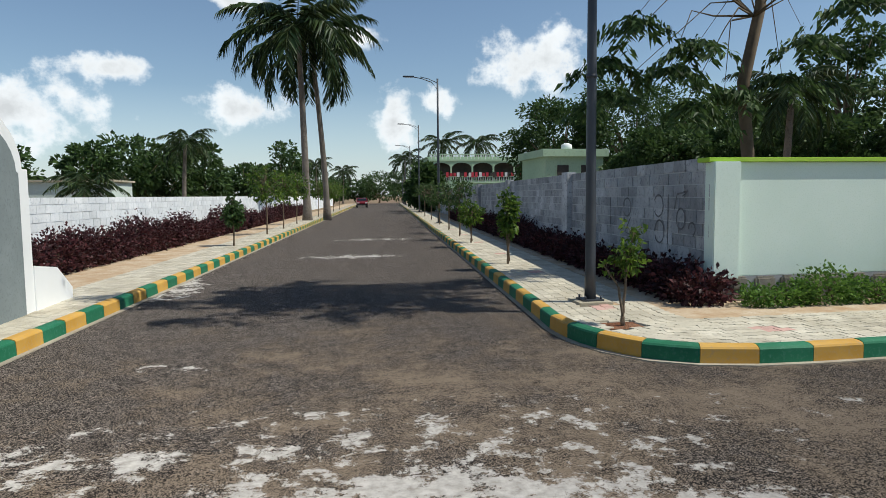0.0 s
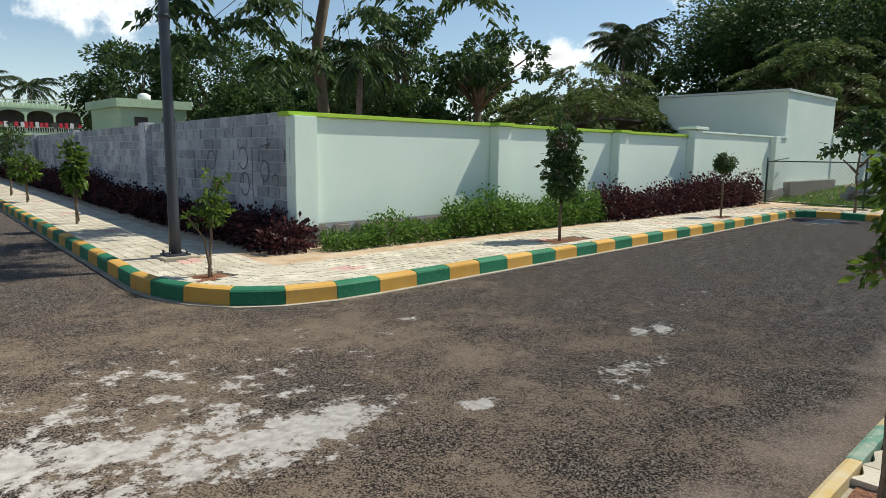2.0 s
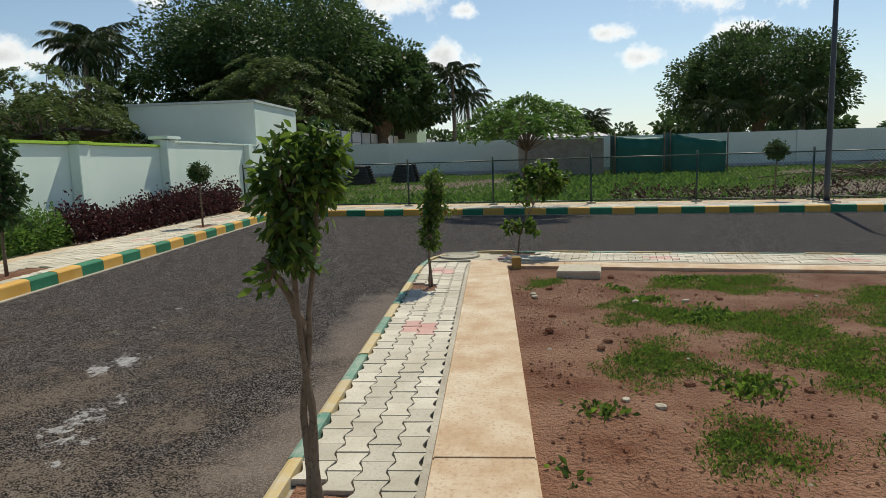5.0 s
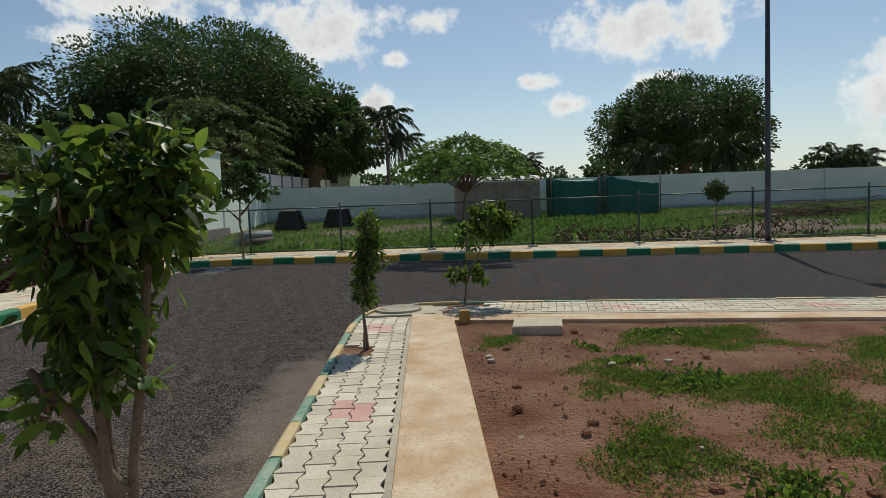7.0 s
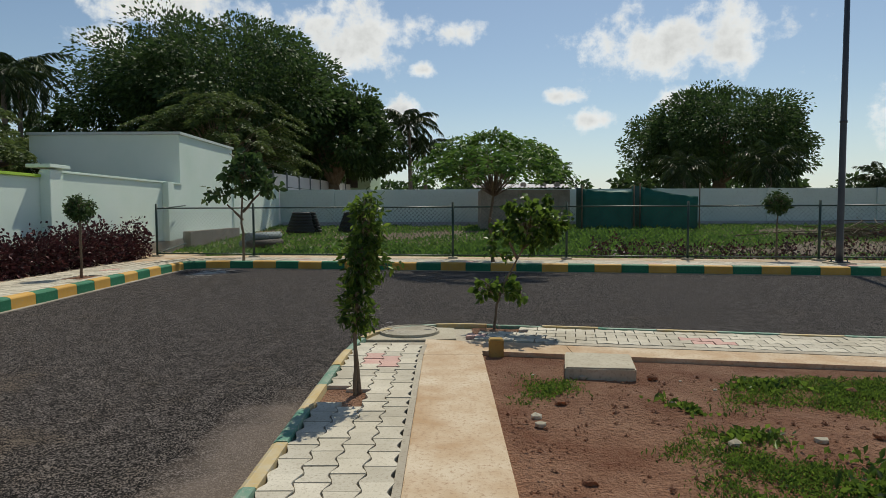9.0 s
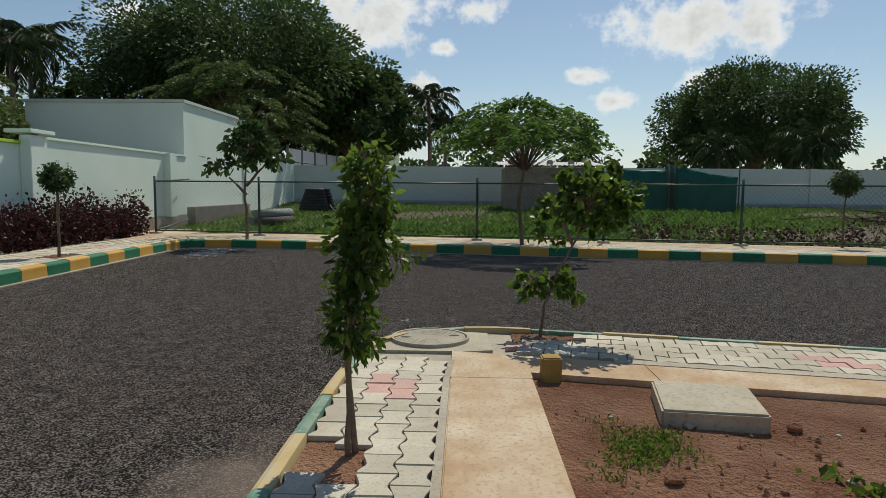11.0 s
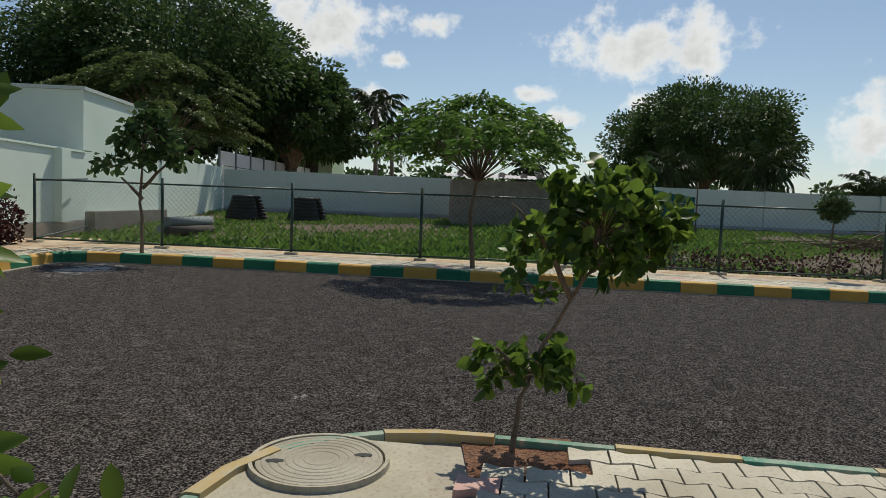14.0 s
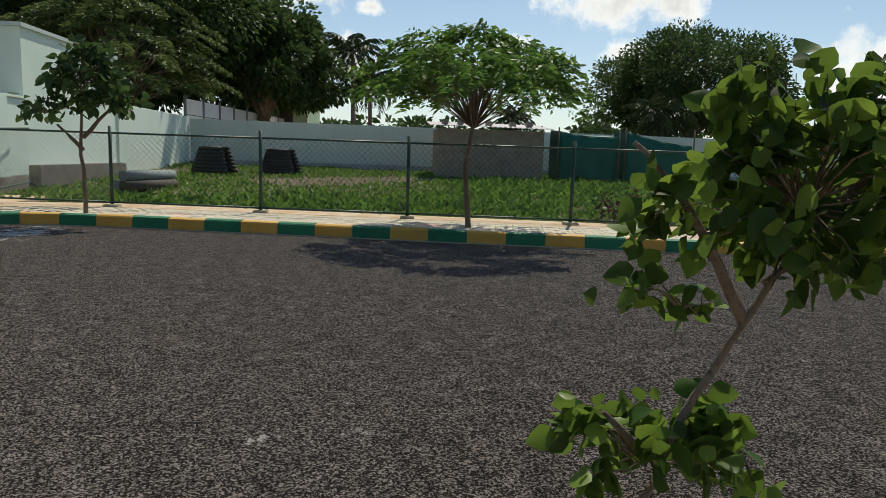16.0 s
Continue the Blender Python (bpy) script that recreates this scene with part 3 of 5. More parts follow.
WALL_B = slab_wall("wall_north", "pale mint painted boundary wall with pilasters", [(5.6, 18.9, 9.0, 9.2, 0.52, 2.22), (18.9, 26.6, 9.0, 9.2, 0.52, 2.36)], M_WALL)
for a, b, top, deep in ((5.55, 5.97, 2.22, 8.86), (10.12, 10.52, 2.22, 8.76), (14.6, 15.02, 2.22, 8.76), (18.62, 19.02, 2.4, 8.76), (19.0, 19.3, 2.44, 8.86), (25.0, 25.45, 2.4, 8.8)):
    bm = box(bmesh.new(), a, b, deep, 9.0, 0.5, top, 0.012)
    part("pilaster", bm, M_WALL, WALL_B)
bm = bmesh.new()
box(bm, 5.5, 10.08, 8.94, 9.26, 2.22, 2.285, 0.008)
box(bm, 10.08, 10.56, 8.7, 9.26, 2.224, 2.288, 0.008)
box(bm, 10.56, 14.56, 8.94, 9.26, 2.22, 2.285, 0.008)
box(bm, 14.56, 15.06, 8.7, 9.26, 2.224, 2.288, 0.008)
box(bm, 15.06, 18.6, 8.94, 9.26, 2.22, 2.285, 0.008)
part("coping", bm, M_COPING, WALL_B, "lime green painted coping")
bm = bmesh.new()
box(bm, 18.55, 19.35, 8.7, 9.26, 2.44, 2.52, 0.008)
box(bm, 19.35, 26.6, 8.96, 9.24, 2.36, 2.42, 0.008)
part("coping", bm, M_WALL, WALL_B)
# rubble plinth
PLINTH = thing("plinth", (0, 0, 0), "rough rubble stone plinth under the mint wall", "wall", kind="structure")
part("core", box(bmesh.new(), 5.56, 26.5, 9.0, 9.2, -0.05, 0.52), M_MORTAR, PLINTH)
rng = random.Random(8)
x = 5.5
while x < 13.5:
    for z in (0.1, 0.32):
        w = rng.uniform(0.22, 0.42)
        bm = box(bmesh.new(), x + rng.uniform(0, 0.05), x + w, 8.9 + rng.uniform(0, 0.05), 9.02, z + rng.uniform(-0.02, 0.02), z + rng.uniform(0.17, 0.2), 0.03)
        part("stone", bm, M_STONE, PLINTH)
    x += 0.4
part("far_stones", box(bmesh.new(), 13.6, 26.5, 8.94, 9.02, 0, 0.5, 0.03), M_STONE, PLINTH)


def block_wall(name, label, p0, p1, z0, top0, top1, thick, mat, near, bw=0.42, bh=0.2, split=None):
    """A wall of hollow blocks laid in courses between two plan points; the near stretch is laid block by block."""
    root = thing(name, (0, 0, 0), label, "wall", kind="structure")
    a, b = Vector(p0), Vector(p1)
    d = (b - a).normalized()
    n = Vector((-d.y, d.x))
    L = (b - a).length

    def solid(bm, s0, s1, o0, o1, za, zb):
        pts = [a + d * s0 + n * o0, a + d * s1 + n * o0, a + d * s1 + n * o1, a + d * s0 + n * o1]
        prism(bm, [tuple(p) for p in pts], za, zb)
    core = bmesh.new()
    inset = 0.012 if thick > 0 else -0.012
    solid(core, 0, L, inset, thick - inset, z0, min(top0, top1) - 0.02)
    bmesh.ops.recalc_face_normals(core, faces=core.faces)
    part("core", core, M_JOINT if mat is M_BLOCK else M_WHITE_BLOCK, root)
    far = bmesh.new()
    rg = random.Random(5)
    courses = int((max(top0, top1) - z0) / bh) + 1
    for c in range(courses):
        s = -bw * (0.5 if c % 2 else 0.0)
        while s < L:
            s0, s1 = max(s, 0), min(s + bw, L)
            top = top0 + (top1 - top0) * (s0 / L)
            zb = min(z0 + (c + 1) * bh, top)
            if s1 - s0 > 0.06 and zb - (z0 + c * bh) > 0.05:
                jut = rg.uniform(-0.006, 0.006)
                bm = bmesh.new() if s0 < near else far
                solid(bm, s0 + 0.009, s1 - 0.009, jut, thick - inset / 6, z0 + c * bh + 0.009, zb - 0.007)
                if s0 < near:
                    bmesh.ops.recalc_face_normals(bm, faces=bm.faces)
                    part("block", bm, mat, root)
            s += bw
    if far.verts:
        bmesh.ops.recalc_face_normals(far, faces=far.faces)
        tagged(part("far_blocks", far, mat, root), kind="stuff")
    else:
        far.free()
    return root


WALL_A = block_wall("wall_east", "bare grey concrete block boundary wall", (5.6, 9.06), (5.6 + 0.085 * 96, 105), 0.1, 2.32, 2.3, -0.2, M_BLOCK, 11.0)
for y in (16.5, 25.2, 34, 43, 52, 61, 70):
    px = 5.6 + 0.085 * (y - 9.06)
    part("pier", box(bmesh.new(), px - 0.14, px + 0.1, y, y + 0.42, 0.1, 2.34, 0.01), M_BLOCK, WALL_A)
WALL_W = block_wall("wall_west", "low whitewashed block wall", (left_x(11) - 4.1, 11), (left_x(120) - 4.1, 120), 0.1, 1.82, 1.9, 0.2, M_WHITE_BLOCK, 10.0, 0.45, 0.22)

# painted strokes on the grey wall, not legible
GRAFFITI = thing("painted_marks", (0, 0, 0), "illegible looping black spray marks on blocks", "marking")


def stroke(points):
    bm = bmesh.new()
    pr = None
    for i, (s, z) in enumerate(points):
        c = Vector((5.602 + 0.085 * s, 9.06 + s, z))
        t = Vector((points[min(i + 1, len(points) - 1)][0] - points[max(i - 1, 0)][0], points[min(i + 1, len(points) - 1)][1] - points[max(i - 1, 0)][1])).normalized()
        w = 0.016
        e = [bm.verts.new((c.x - 0.012 - (0.003 if k else 0), c.y - t.y * w * m, c.z + t.x * w * m)) for k, m in ((0, -1), (0, 1))]
        if pr:
            bm.faces.new((pr[0], pr[1], e[1], e[0]))
        pr = e
    part("stroke", bm, M_INK, GRAFFITI)


def loop(s, z, rs, rz, a0, a1, n=14):
    return [(s + rs * math.cos(radians(a0 + (a1 - a0) * i / n)), z + rz * math.sin(radians(a0 + (a1 - a0) * i / n))) for i in range(n + 1)]


stroke(loop(0.95, 1.35, 0.16, 0.17, 40, 400))
stroke([(0.9, 1.72), (0.7, 1.8), (1.1, 1.75), (1.2, 1.5)])
stroke(loop(0.55, 1.2, 0.12, 0.1, 0, 250))
stroke(loop(1.85, 1.55, 0.2, 0.19, 30, 330))
stroke(loop(1.8, 1.1, 0.2, 0.2, 0, 340))
stroke([(1.45, 0.9), (1.45, 1.75)])
stroke(loop(3.4, 1.5, 0.22, 0.18, 0, 330))
stroke([(3.2, 1.3), (3.5, 1.0), (3.15, 0.95)])
stroke([(4.4, 1.7), (4.4, 1.05), (4.1, 1.2)])

# entrance wall with a curved head, beside the footpath
ARCH = thing("entrance_wall", (-4.2, 9.9, 0.14), "grey plastered entrance wall with white curved border", "wall")
prof = [(-6.0, 0), (0.42, 0), (0.42, 2.06)] + [(0.26 - 1.9 + 1.9 * math.cos(radians(a)), 2.06 + 0.95 * math.sin(radians(a))) for a in range(0, 91, 10)] + [(-6.0, 3.01)]


def upright(bm, pts, x0, x1):
    lo = [bm.verts.new((x0, y, z)) for y, z in pts]
    hi = [bm.verts.new((x1, y, z)) for y, z in pts]
    bm.faces.new(hi)
    bm.faces.new(lo[::-1])
    for i in range(len(pts)):
        j = (i + 1) % len(pts)
        bm.faces.new((lo[i], lo[j], hi[j], hi[i]))
    bmesh.ops.recalc_face_normals(bm, faces=bm.faces)
    return bm


part("border", upright(bmesh.new(), prof, -0.4, 0.0), M_WHITE, ARCH)
inner = [(-5.9, 0.02), (0.12, 0.02), (0.12, 2.0)] + [(0.06 - 1.78 + 1.78 * math.cos(radians(a)), 2.02 + 0.78 * math.sin(radians(a))) for a in range(0, 91, 10)] + [(-5.9, 2.8)]
part("panel", upright(bmesh.new(), inner, -0.02, 0.012), M_GREY_PANEL, ARCH)
part("buttress", upright(bmesh.new(), [(0.42, 0), (1.75, 0), (1.75, 0.2), (1.2, 0.58), (0.42, 0.68)], -0.4, 0.02), M_WHITE, ARCH, "white chamfered end block")

# store building beyond the wall
SHED = thing("store_building", (26.7, 9.1, 0.1), "pale mint plastered store building with flat roof", "building")
bm = bmesh.new()
prism(bm, [(0, 0), (5.6, 0), (5.6, 5.2), (0, 5.2)], 0, 4.0)
part("wall", bm, M_WALL, SHED)
bm = prism(bmesh.new(), [(-0.06, -0.06), (5.66, -0.06), (5.66, 5.26), (-0.06, 5.26)], 4.004, 4.1)
part("roof", bm, M_LIGHT_WALL, SHED)
win = part("window", box(bmesh.new(), -0.03, 0.02, 1.6, 2.7, 2.1, 2.5, 0.005), M_HOUSE_DARK, SHED)
part("sill", box(bmesh.new(), -0.1, 0.0, 1.5, 2.8, 2.02, 2.09, 0.005), M_WALL, win)
LEAN = thing("lean_to_roof", (24.6, 15.6, 0.1), "dark sloping sheet roof beside the store", "roof")
bm = bmesh.new()
upright(bm, [(-1.0, 3.0), (2.6, 2.5), (2.6, 2.58), (-1.0, 3.08)], -1.2, 2.0)
part("roof_sheet", bm, M_HOUSE_DARK, LEAN)
for px in (-1.1, 1.9):
    part("post", box(bmesh.new(), px - 0.06, px + 0.06, 2.3, 2.42, 0, 2.54), M_BARK, LEAN)

# walls round the field
FIELD_WALL = slab_wall("wall_far", "long pale green wall across the field", [(40.0, 40.2, -70.0, 9.0, 0.5, 2.62)], M_LIGHT_WALL)
for y in range(-66, 8, 6):
    part("pier", box(bmesh.new(), 39.9, 40.0, y, y + 0.35, 0.5, 2.64), M_LIGHT_WALL, FIELD_WALL)
part("base_course", box(bmesh.new(), 39.86, 40.0, -69.9, 8.9, 0.45, 0.85), M_MORTAR, FIELD_WALL, "darker stone base course")
slab_wall("wall_link", "white painted wall joining the store", [(32.3, 40.0, 9.05, 9.25, 0.3, 2.7)], M_WALL)
slab_wall("wall_stub", "stone footing of the store", [(26.75, 32.2, 8.8, 9.1, 0.05, 0.75)], M_STONE)
PRECAST = thing("precast_fence", (0, 0, 0), "white precast panel fence beyond the field wall", "fence")
for i in range(15):
    f0, f1 = i / 15, (i + 1) / 15
    a = Vector((44 + 34 * f0, 10.4 - 4.2 * f0)); b = Vector((44 + 34 * f1, 10.4 - 4.2 * f1))
    bm = bmesh.new()
    d = (b - a).normalized() * 0.12
    nn = Vector((-d.y, d.x)) * 0.4
    for z in (0.6, 1.4, 2.2, 3.0):
        prism(bm, [tuple(a + d), tuple(b - d), tuple(b - d + nn), tuple(a + d + nn)], z + 0.02, z + 0.78)
    part("panel", bm, M_WHITE, PRECAST)
    bm = prism(bmesh.new(), [tuple(a - d * 0.6 - nn), tuple(a + d * 0.6 - nn), tuple(a + d * 0.6 + nn), tuple(a - d * 0.6 + nn)], 0.5, 3.95)
    part("post", bm, M_GREY_PANEL, PRECAST)


# ---- plants ----
def sapling(at, stems, clumps, leaf, count, label, mat=None, radius=0.018, seed=1, group="young street trees", full=False, wide=0.55):
    """stems: lists of points from the ground; clumps: centre, radii of leafy masses."""
    rng = np.random.default_rng(seed)
    root = thing("sapling", at, label, "tree", group)
    for st in stems:
        bm = bmesh.new()
        pts = [Vector(p) for p in st]
        fine = []
        for a, b in zip(pts, pts[1:]):
            for i in range(4):
                fine.append(a.lerp(b, i / 4) + Vector(rng.normal(size=3)) * radius * 0.25)
        fine.append(pts[-1])
        fine[0] = pts[0]
        tube(bm, fine, [radius * (1.15 - 0.75 * i / len(fine)) for i in range(len(fine))], 7)
        part("stem", bm, M_BARK, root)
    bm = bmesh.new()
    P, D = [], []
    vol = [c[3] * c[4] * c[5] for c in clumps]
    for c, v in zip(clumps, vol):
        cen, rad = np.array(c[:3]), np.array(c[3:6])
        n = int(count * v / sum(vol))
        twigs = max(5, n // 9)
        q, d = in_ball(rng, twigs, 0.45)
        tips = cen + q * rad
        for t, dd in zip(tips, d):
            # a twig from the middle of the mass to its tip, leafed along its outer half
            heart = cen + np.array([0, 0, -0.25 * rad[2]]) + (t - cen) * 0.15
            mid = (heart + t) / 2 + rng.normal(size=3) * 0.02
            tube(bm, [heart, mid, t], [radius * 0.28, radius * 0.2, radius * 0.1], 4)
            k = max(3, n // twigs)
            f = rng.random((k, 1)) * 0.65 + 0.4
            base = mid + (t - mid) * np.minimum(f, 1.0) + rng.normal(size=(k, 3)) * leaf * 0.35
            P.append(base)
            D.append(dd * 0.6 + rng.normal(size=(k, 3)) * 0.75 + np.array([0, 0, -0.25]))
    tagged(part("twig_spray", bm, M_BARK, root), kind="stuff")
    P, D = np.concatenate(P), np.concatenate(D)
    L = leaf * rng.uniform(0.6, 1.25, len(P))
    leaf_object("crown", P, D, L, L * wide, mat or M_LEAF, root, rng=rng, full=full)
    return root


def broad_tree(at, height, spread, trunk_h, label, seed, leafs=9000, leaf=0.34, mat=None, flat=0.75, clumps=70, trunk_r=0.3, name="tree", low=0.0, squash=1.0):
    """Trunk, forking limbs and a crown of many leafy clumps with gaps."""
    rng = np.random.default_rng(seed)
    root = thing(name, at, label, "tree")
    bm = bmesh.new()
    tube(bm, [(0, 0, -0.2), (0.1, 0, trunk_h * 0.5), (0, 0.1, trunk_h)], [trunk_r * 1.25, trunk_r, trunk_r * 0.8], 9)
    cen = np.array([0, 0, (height + trunk_h + low) / 2])
    rad = np.array([spread, spread * squash, (height - trunk_h - low) / 2])
    q, d = in_ball(rng, clumps, 0.55)
    q[:, 2] = np.where(q[:, 2] < 0, q[:, 2] * flat, q[:, 2])
    lump = 1 + 0.22 * np.sin(3 * np.arctan2(q[:, 1], q[:, 0]) + seed)[:, None]
    C = cen + q * rad * np.array([1, 1, 1]) * np.where(np.abs(q[:, 2:3]) < 0.6, lump, 1)
    for c in C[:: max(1, clumps // 16)]:
        m = np.array([c[0] * 0.4, c[1] * 0.4, trunk_h + (c[2] - trunk_h) * 0.55])
        tube(bm, [(0, 0, trunk_h * 0.92), m, c], [trunk_r * 0.55, trunk_r * 0.3, trunk_r * 0.08], 6)
    part("trunk", bm, M_BARK, root)
    per = leafs // clumps
    P, D = [], []
    size = (spread * spread * (height - trunk_h)) ** (1 / 3) * 0.19
    for c, dd in zip(C, d):
        q2, d2 = in_ball(rng, per, 0.35)
        r = size * rng.uniform(0.65, 1.35)
        P.append(c + q2 * r * np.array([1.15, 1.15, 0.7]))
        D.append(d2 + dd * 0.4 + np.array([0, 0, -0.15]))
    P, D = np.concatenate(P), np.concatenate(D)
    L = leaf * rng.uniform(0.6, 1.3, len(P))
    leaf_object("crown", P, D, L, L * 0.6, mat or M_LEAF_DARK, root, rng=rng)
    return root


def umbrella_tree(at, height, spread, label, seed, leafs=14000, trunk_h=1.8, thick=0.45, leaf=0.16, mat=None, trunk_r=0.2):
    """A flat-topped tree of fine feathered sprays."""
    rng = np.random.default_rng(seed)
    root = thing("umbrella_tree", at, label, "tree")
    bm = bmesh.new()
    tube(bm, [(0, 0, -0.2), (0.1, 0.1, trunk_h * 0.6), (0, 0, trunk_h)], [trunk_r, trunk_r * 0.8, trunk_r * 0.6], 8)
    P, D = [], []
    sprays = 90
    per = leafs // sprays
    for i in range(sprays):
        a, r = rng.random() * math.tau, math.sqrt(rng.random()) * spread
        dome = math.sqrt(max(0, 1 - (r / spread) ** 2))
        z = trunk_h + (height - trunk_h) * (1 - thick + thick * rng.random()) * (0.35 + 0.65 * dome)
        tip = np.array([r * math.cos(a), r * math.sin(a), z])
        start = np.array([0, 0, trunk_h * 0.95])
        mid = np.array([tip[0] * 0.5, tip[1] * 0.5, trunk_h + (z - trunk_h) * 0.75])
        tube(bm, [start, mid, tip], [trunk_r * 0.25, trunk_r * 0.14, trunk_r * 0.04], 4)
        out = np.array([math.cos(a), math.sin(a), -0.25])
        side = np.array([-math.sin(a), math.cos(a), 0])
        f = rng.random((per, 1))
        w = (rng.random((per, 1)) - 0.5) * 2 * (1 - f * 0.75)
        span = spread * 0.3
        P.append(tip - out * span * 0.5 + out * f * span * 1.25 + side * w * span * 0.45 + rng.normal(size=(per, 3)) * np.array([0.03, 0.03, 0.05]) - np.array([0, 0, 1]) * f ** 2 * span * 0.25)
        D.append(side * np.sign(w) + out * 0.6 + rng.normal(size=(per, 3)) * 0.25)
    part("trunk", bm, M_BARK, root)
    P, D = np.concatenate(P), np.concatenate(D)
    L = leaf * rng.uniform(0.7, 1.3, len(P))
    leaf_object("crown", P, D, L, L * 0.42, mat or M_LEAF_OLIVE, root, rng=rng)
    return root


def palm_mesh(height, frond, count, seed, lean=(0.4, 0.2), r=0.2, leaflets=34, up=0.9):
    rng = np.random.default_rng(seed)
    bm = bmesh.new()
    n = 14
    pts = [(lean[0] * (i / n) ** 1.6, lean[1] * (i / n) ** 1.6, -0.2 + (height + 0.2) * i / n) for i in range(n + 1)]
    tube(bm, pts, [r * (1.55 if i == 0 else 1.2 if i == 1 else 1.0 - 0.35 * i / n) for i in range(n + 1)], 10)
    top = np.array(pts[-1])
    P, D, LL = [], [], []
    rach = bmesh.new()
    for i in range(count):
        a = i * 2.399 + rng.uniform(-0.2, 0.2)
        el = up * (1 - 1.75 * (i / count)) + rng.uniform(-0.1, 0.1)
        out = np.array([math.cos(a), math.sin(a), 0])
        L = frond * rng.uniform(0.85, 1.1)
        line = []
        p, ang = top.copy(), el + 0.25
        steps = 9
        for k in range(steps + 1):
            line.append(p.copy())
            p = p + (out * math.cos(ang) + np.array([0, 0, math.sin(ang)])) * L / steps
            ang -= 0.13 + 0.05 * k / steps + (0.08 if el < 0 else 0.03)
        tube(rach, line, [0.035 * (1 - 0.85 * k / steps) * frond / 4 for k in range(steps + 1)], 4)
        line = np.array(line)
        side = np.array([-math.sin(a), math.cos(a), 0])
        for sgn in (-1, 1):
            f = (np.arange(leaflets) + rng.random(leaflets)) / leaflets * 0.9 + 0.1
            x = f * steps
            i0 = np.minimum(x.astype(int), steps - 1)
            base = line[i0] + (line[i0 + 1] - line[i0]) * (x - i0)[:, None]
            along = (line[i0 + 1] - line[i0]) / (L / steps)
            P.append(base)
            D.append(side * sgn + along * 0.9 + np.array([0, 0, -0.55]) + rng.normal(size=(leaflets, 3)) * 0.15)
            LL.append(frond * 0.24 * np.sin(np.pi * np.clip(f * 0.86 + 0.1, 0, 1)) ** 0.6 * rng.uniform(0.8, 1.1, leaflets))
    return bm, rach, np.concatenate(P), np.concatenate(D), np.concatenate(LL), rng


def palm(at, height, frond, label, seed, count=24, lean=(0.4, 0.2), r=0.2, leaflets=34, wide=0.11, up=0.9, name="coconut_palm"):
    bm, rach, P, D, L, rng = palm_mesh(height, frond, count, seed, lean, r, leaflets, up)
    root = thing(name, at, label, "palm tree")
    part("trunk", bm, M_PALM_BARK, root)
    tagged(part("frond_ribs", rach, M_PALM_LEAF, root), kind="stuff")
    tagged(leaf_object("fronds", P, D, L, np.maximum(L * wide, 0.03), M_PALM_LEAF, root, fold=0.1, droop=0.3, rng=rng), kind="stuff")
    return root


def hedge(line_at, s0, s1, depth, height, label, mat, seed, per_m=420, leaf=0.07, z=0.12, group="hedge plants", shape=2.5, name="hedge_shrub", unit=1.1):
    """A row of shrubs grown together: each has stems and a leafy mass."""
    rng = np.random.default_rng(seed)
    s = s0
    while s < s1 - 0.2:
        w = unit * rng.uniform(0.85, 1.15)
        w = min(w, s1 - s)
        cx, cy = line_at(s + w / 2)
        ax, ay = line_at(s + w / 2 + 0.05)
        t = np.array([ax - cx, ay - cy, 0]) / math.hypot(ax - cx, ay - cy)
        nrm = np.array([-t[1], t[0], 0])
        root = thing(name, (cx, cy, z), label, "hedge", group)
        h = height * rng.uniform(0.68, 1.25)
        bm = bmesh.new()
        for k in range(7):
            b = t * rng.uniform(-0.2, 0.2) * w + nrm * rng.uniform(-0.15, 0.15)
            e = b + t * rng.uniform(-0.25, 0.25) * w + nrm * rng.uniform(-0.3, 0.3) * depth + np.array([0, 0, h * 0.8])
            tube(bm, [b + np.array([0, 0, -0.05]), (b + e) / 2, e], [0.015, 0.011, 0.005], 4)
        tagged(part("stem_cluster", bm, M_DRY, root), kind="stuff")
        n = int(per_m * w)
        q = rng.uniform(-1, 1, (n * 3, 3))
        keep = (np.abs(q[:, 0]) ** shape * 0.55 + np.abs(q[:, 1]) ** shape + np.abs(q[:, 2]) ** (shape + 1.5)) < 1
        q = q[keep]
        rr = np.max(np.abs(q), axis=1)
        q = q[(rr > 0.55) | (rng.random(len(q)) < 0.25)][:n]
        bump_h = 1 + 0.14 * np.sin(q[:, 0] * 5 + s * 3) + 0.13 * rng.normal(size=len(q)) * (q[:, 2] > 0.6)
        P = t * (q[:, 0:1] * w * 0.6) + nrm * (q[:, 1:2] * depth * 0.5) + np.array([0, 0, 1.0]) * ((q[:, 2:3] * 0.5 + 0.5) * h * bump_h[:, None])
        P[:, 2] = np.maximum(P[:, 2], 0.02)
        D = t * q[:, 0:1] * 0.5 + nrm * q[:, 1:2] + np.array([0, 0, 1.0]) * (0.45 + q[:, 2:3] * 0.6) + rng.normal(size=(len(q), 3)) * 0.6
        L = leaf * rng.uniform(0.6, 1.3, len(P))
        tagged(leaf_object("leaves", P, D, L, L * 0.55, mat, root, rng=rng), kind="stuff")
        s += w


def weeds(name, label, area, count, hgt, mat, seed, zf, width=0.03):
    """Upright tufts scattered where area(x, y) is true."""
    rng = np.random.default_rng(seed)
    P = area(rng, count)
    P = np.column_stack([P, [zf(x, y) for x, y in P]])
    D = rng.normal(size=(len(P), 3)) * np.array([0.55, 0.55, 0.2]) + np.array([0, 0, 0.9])
    L = hgt * rng.uniform(0.4, 1.4, len(P))
    ob = leaf_object(name, P, D, L, np.maximum(L * 0.25, width), mat, None, droop=0.25, rng=rng)
    return tagged(ob, label, "weeds", kind="stuff")


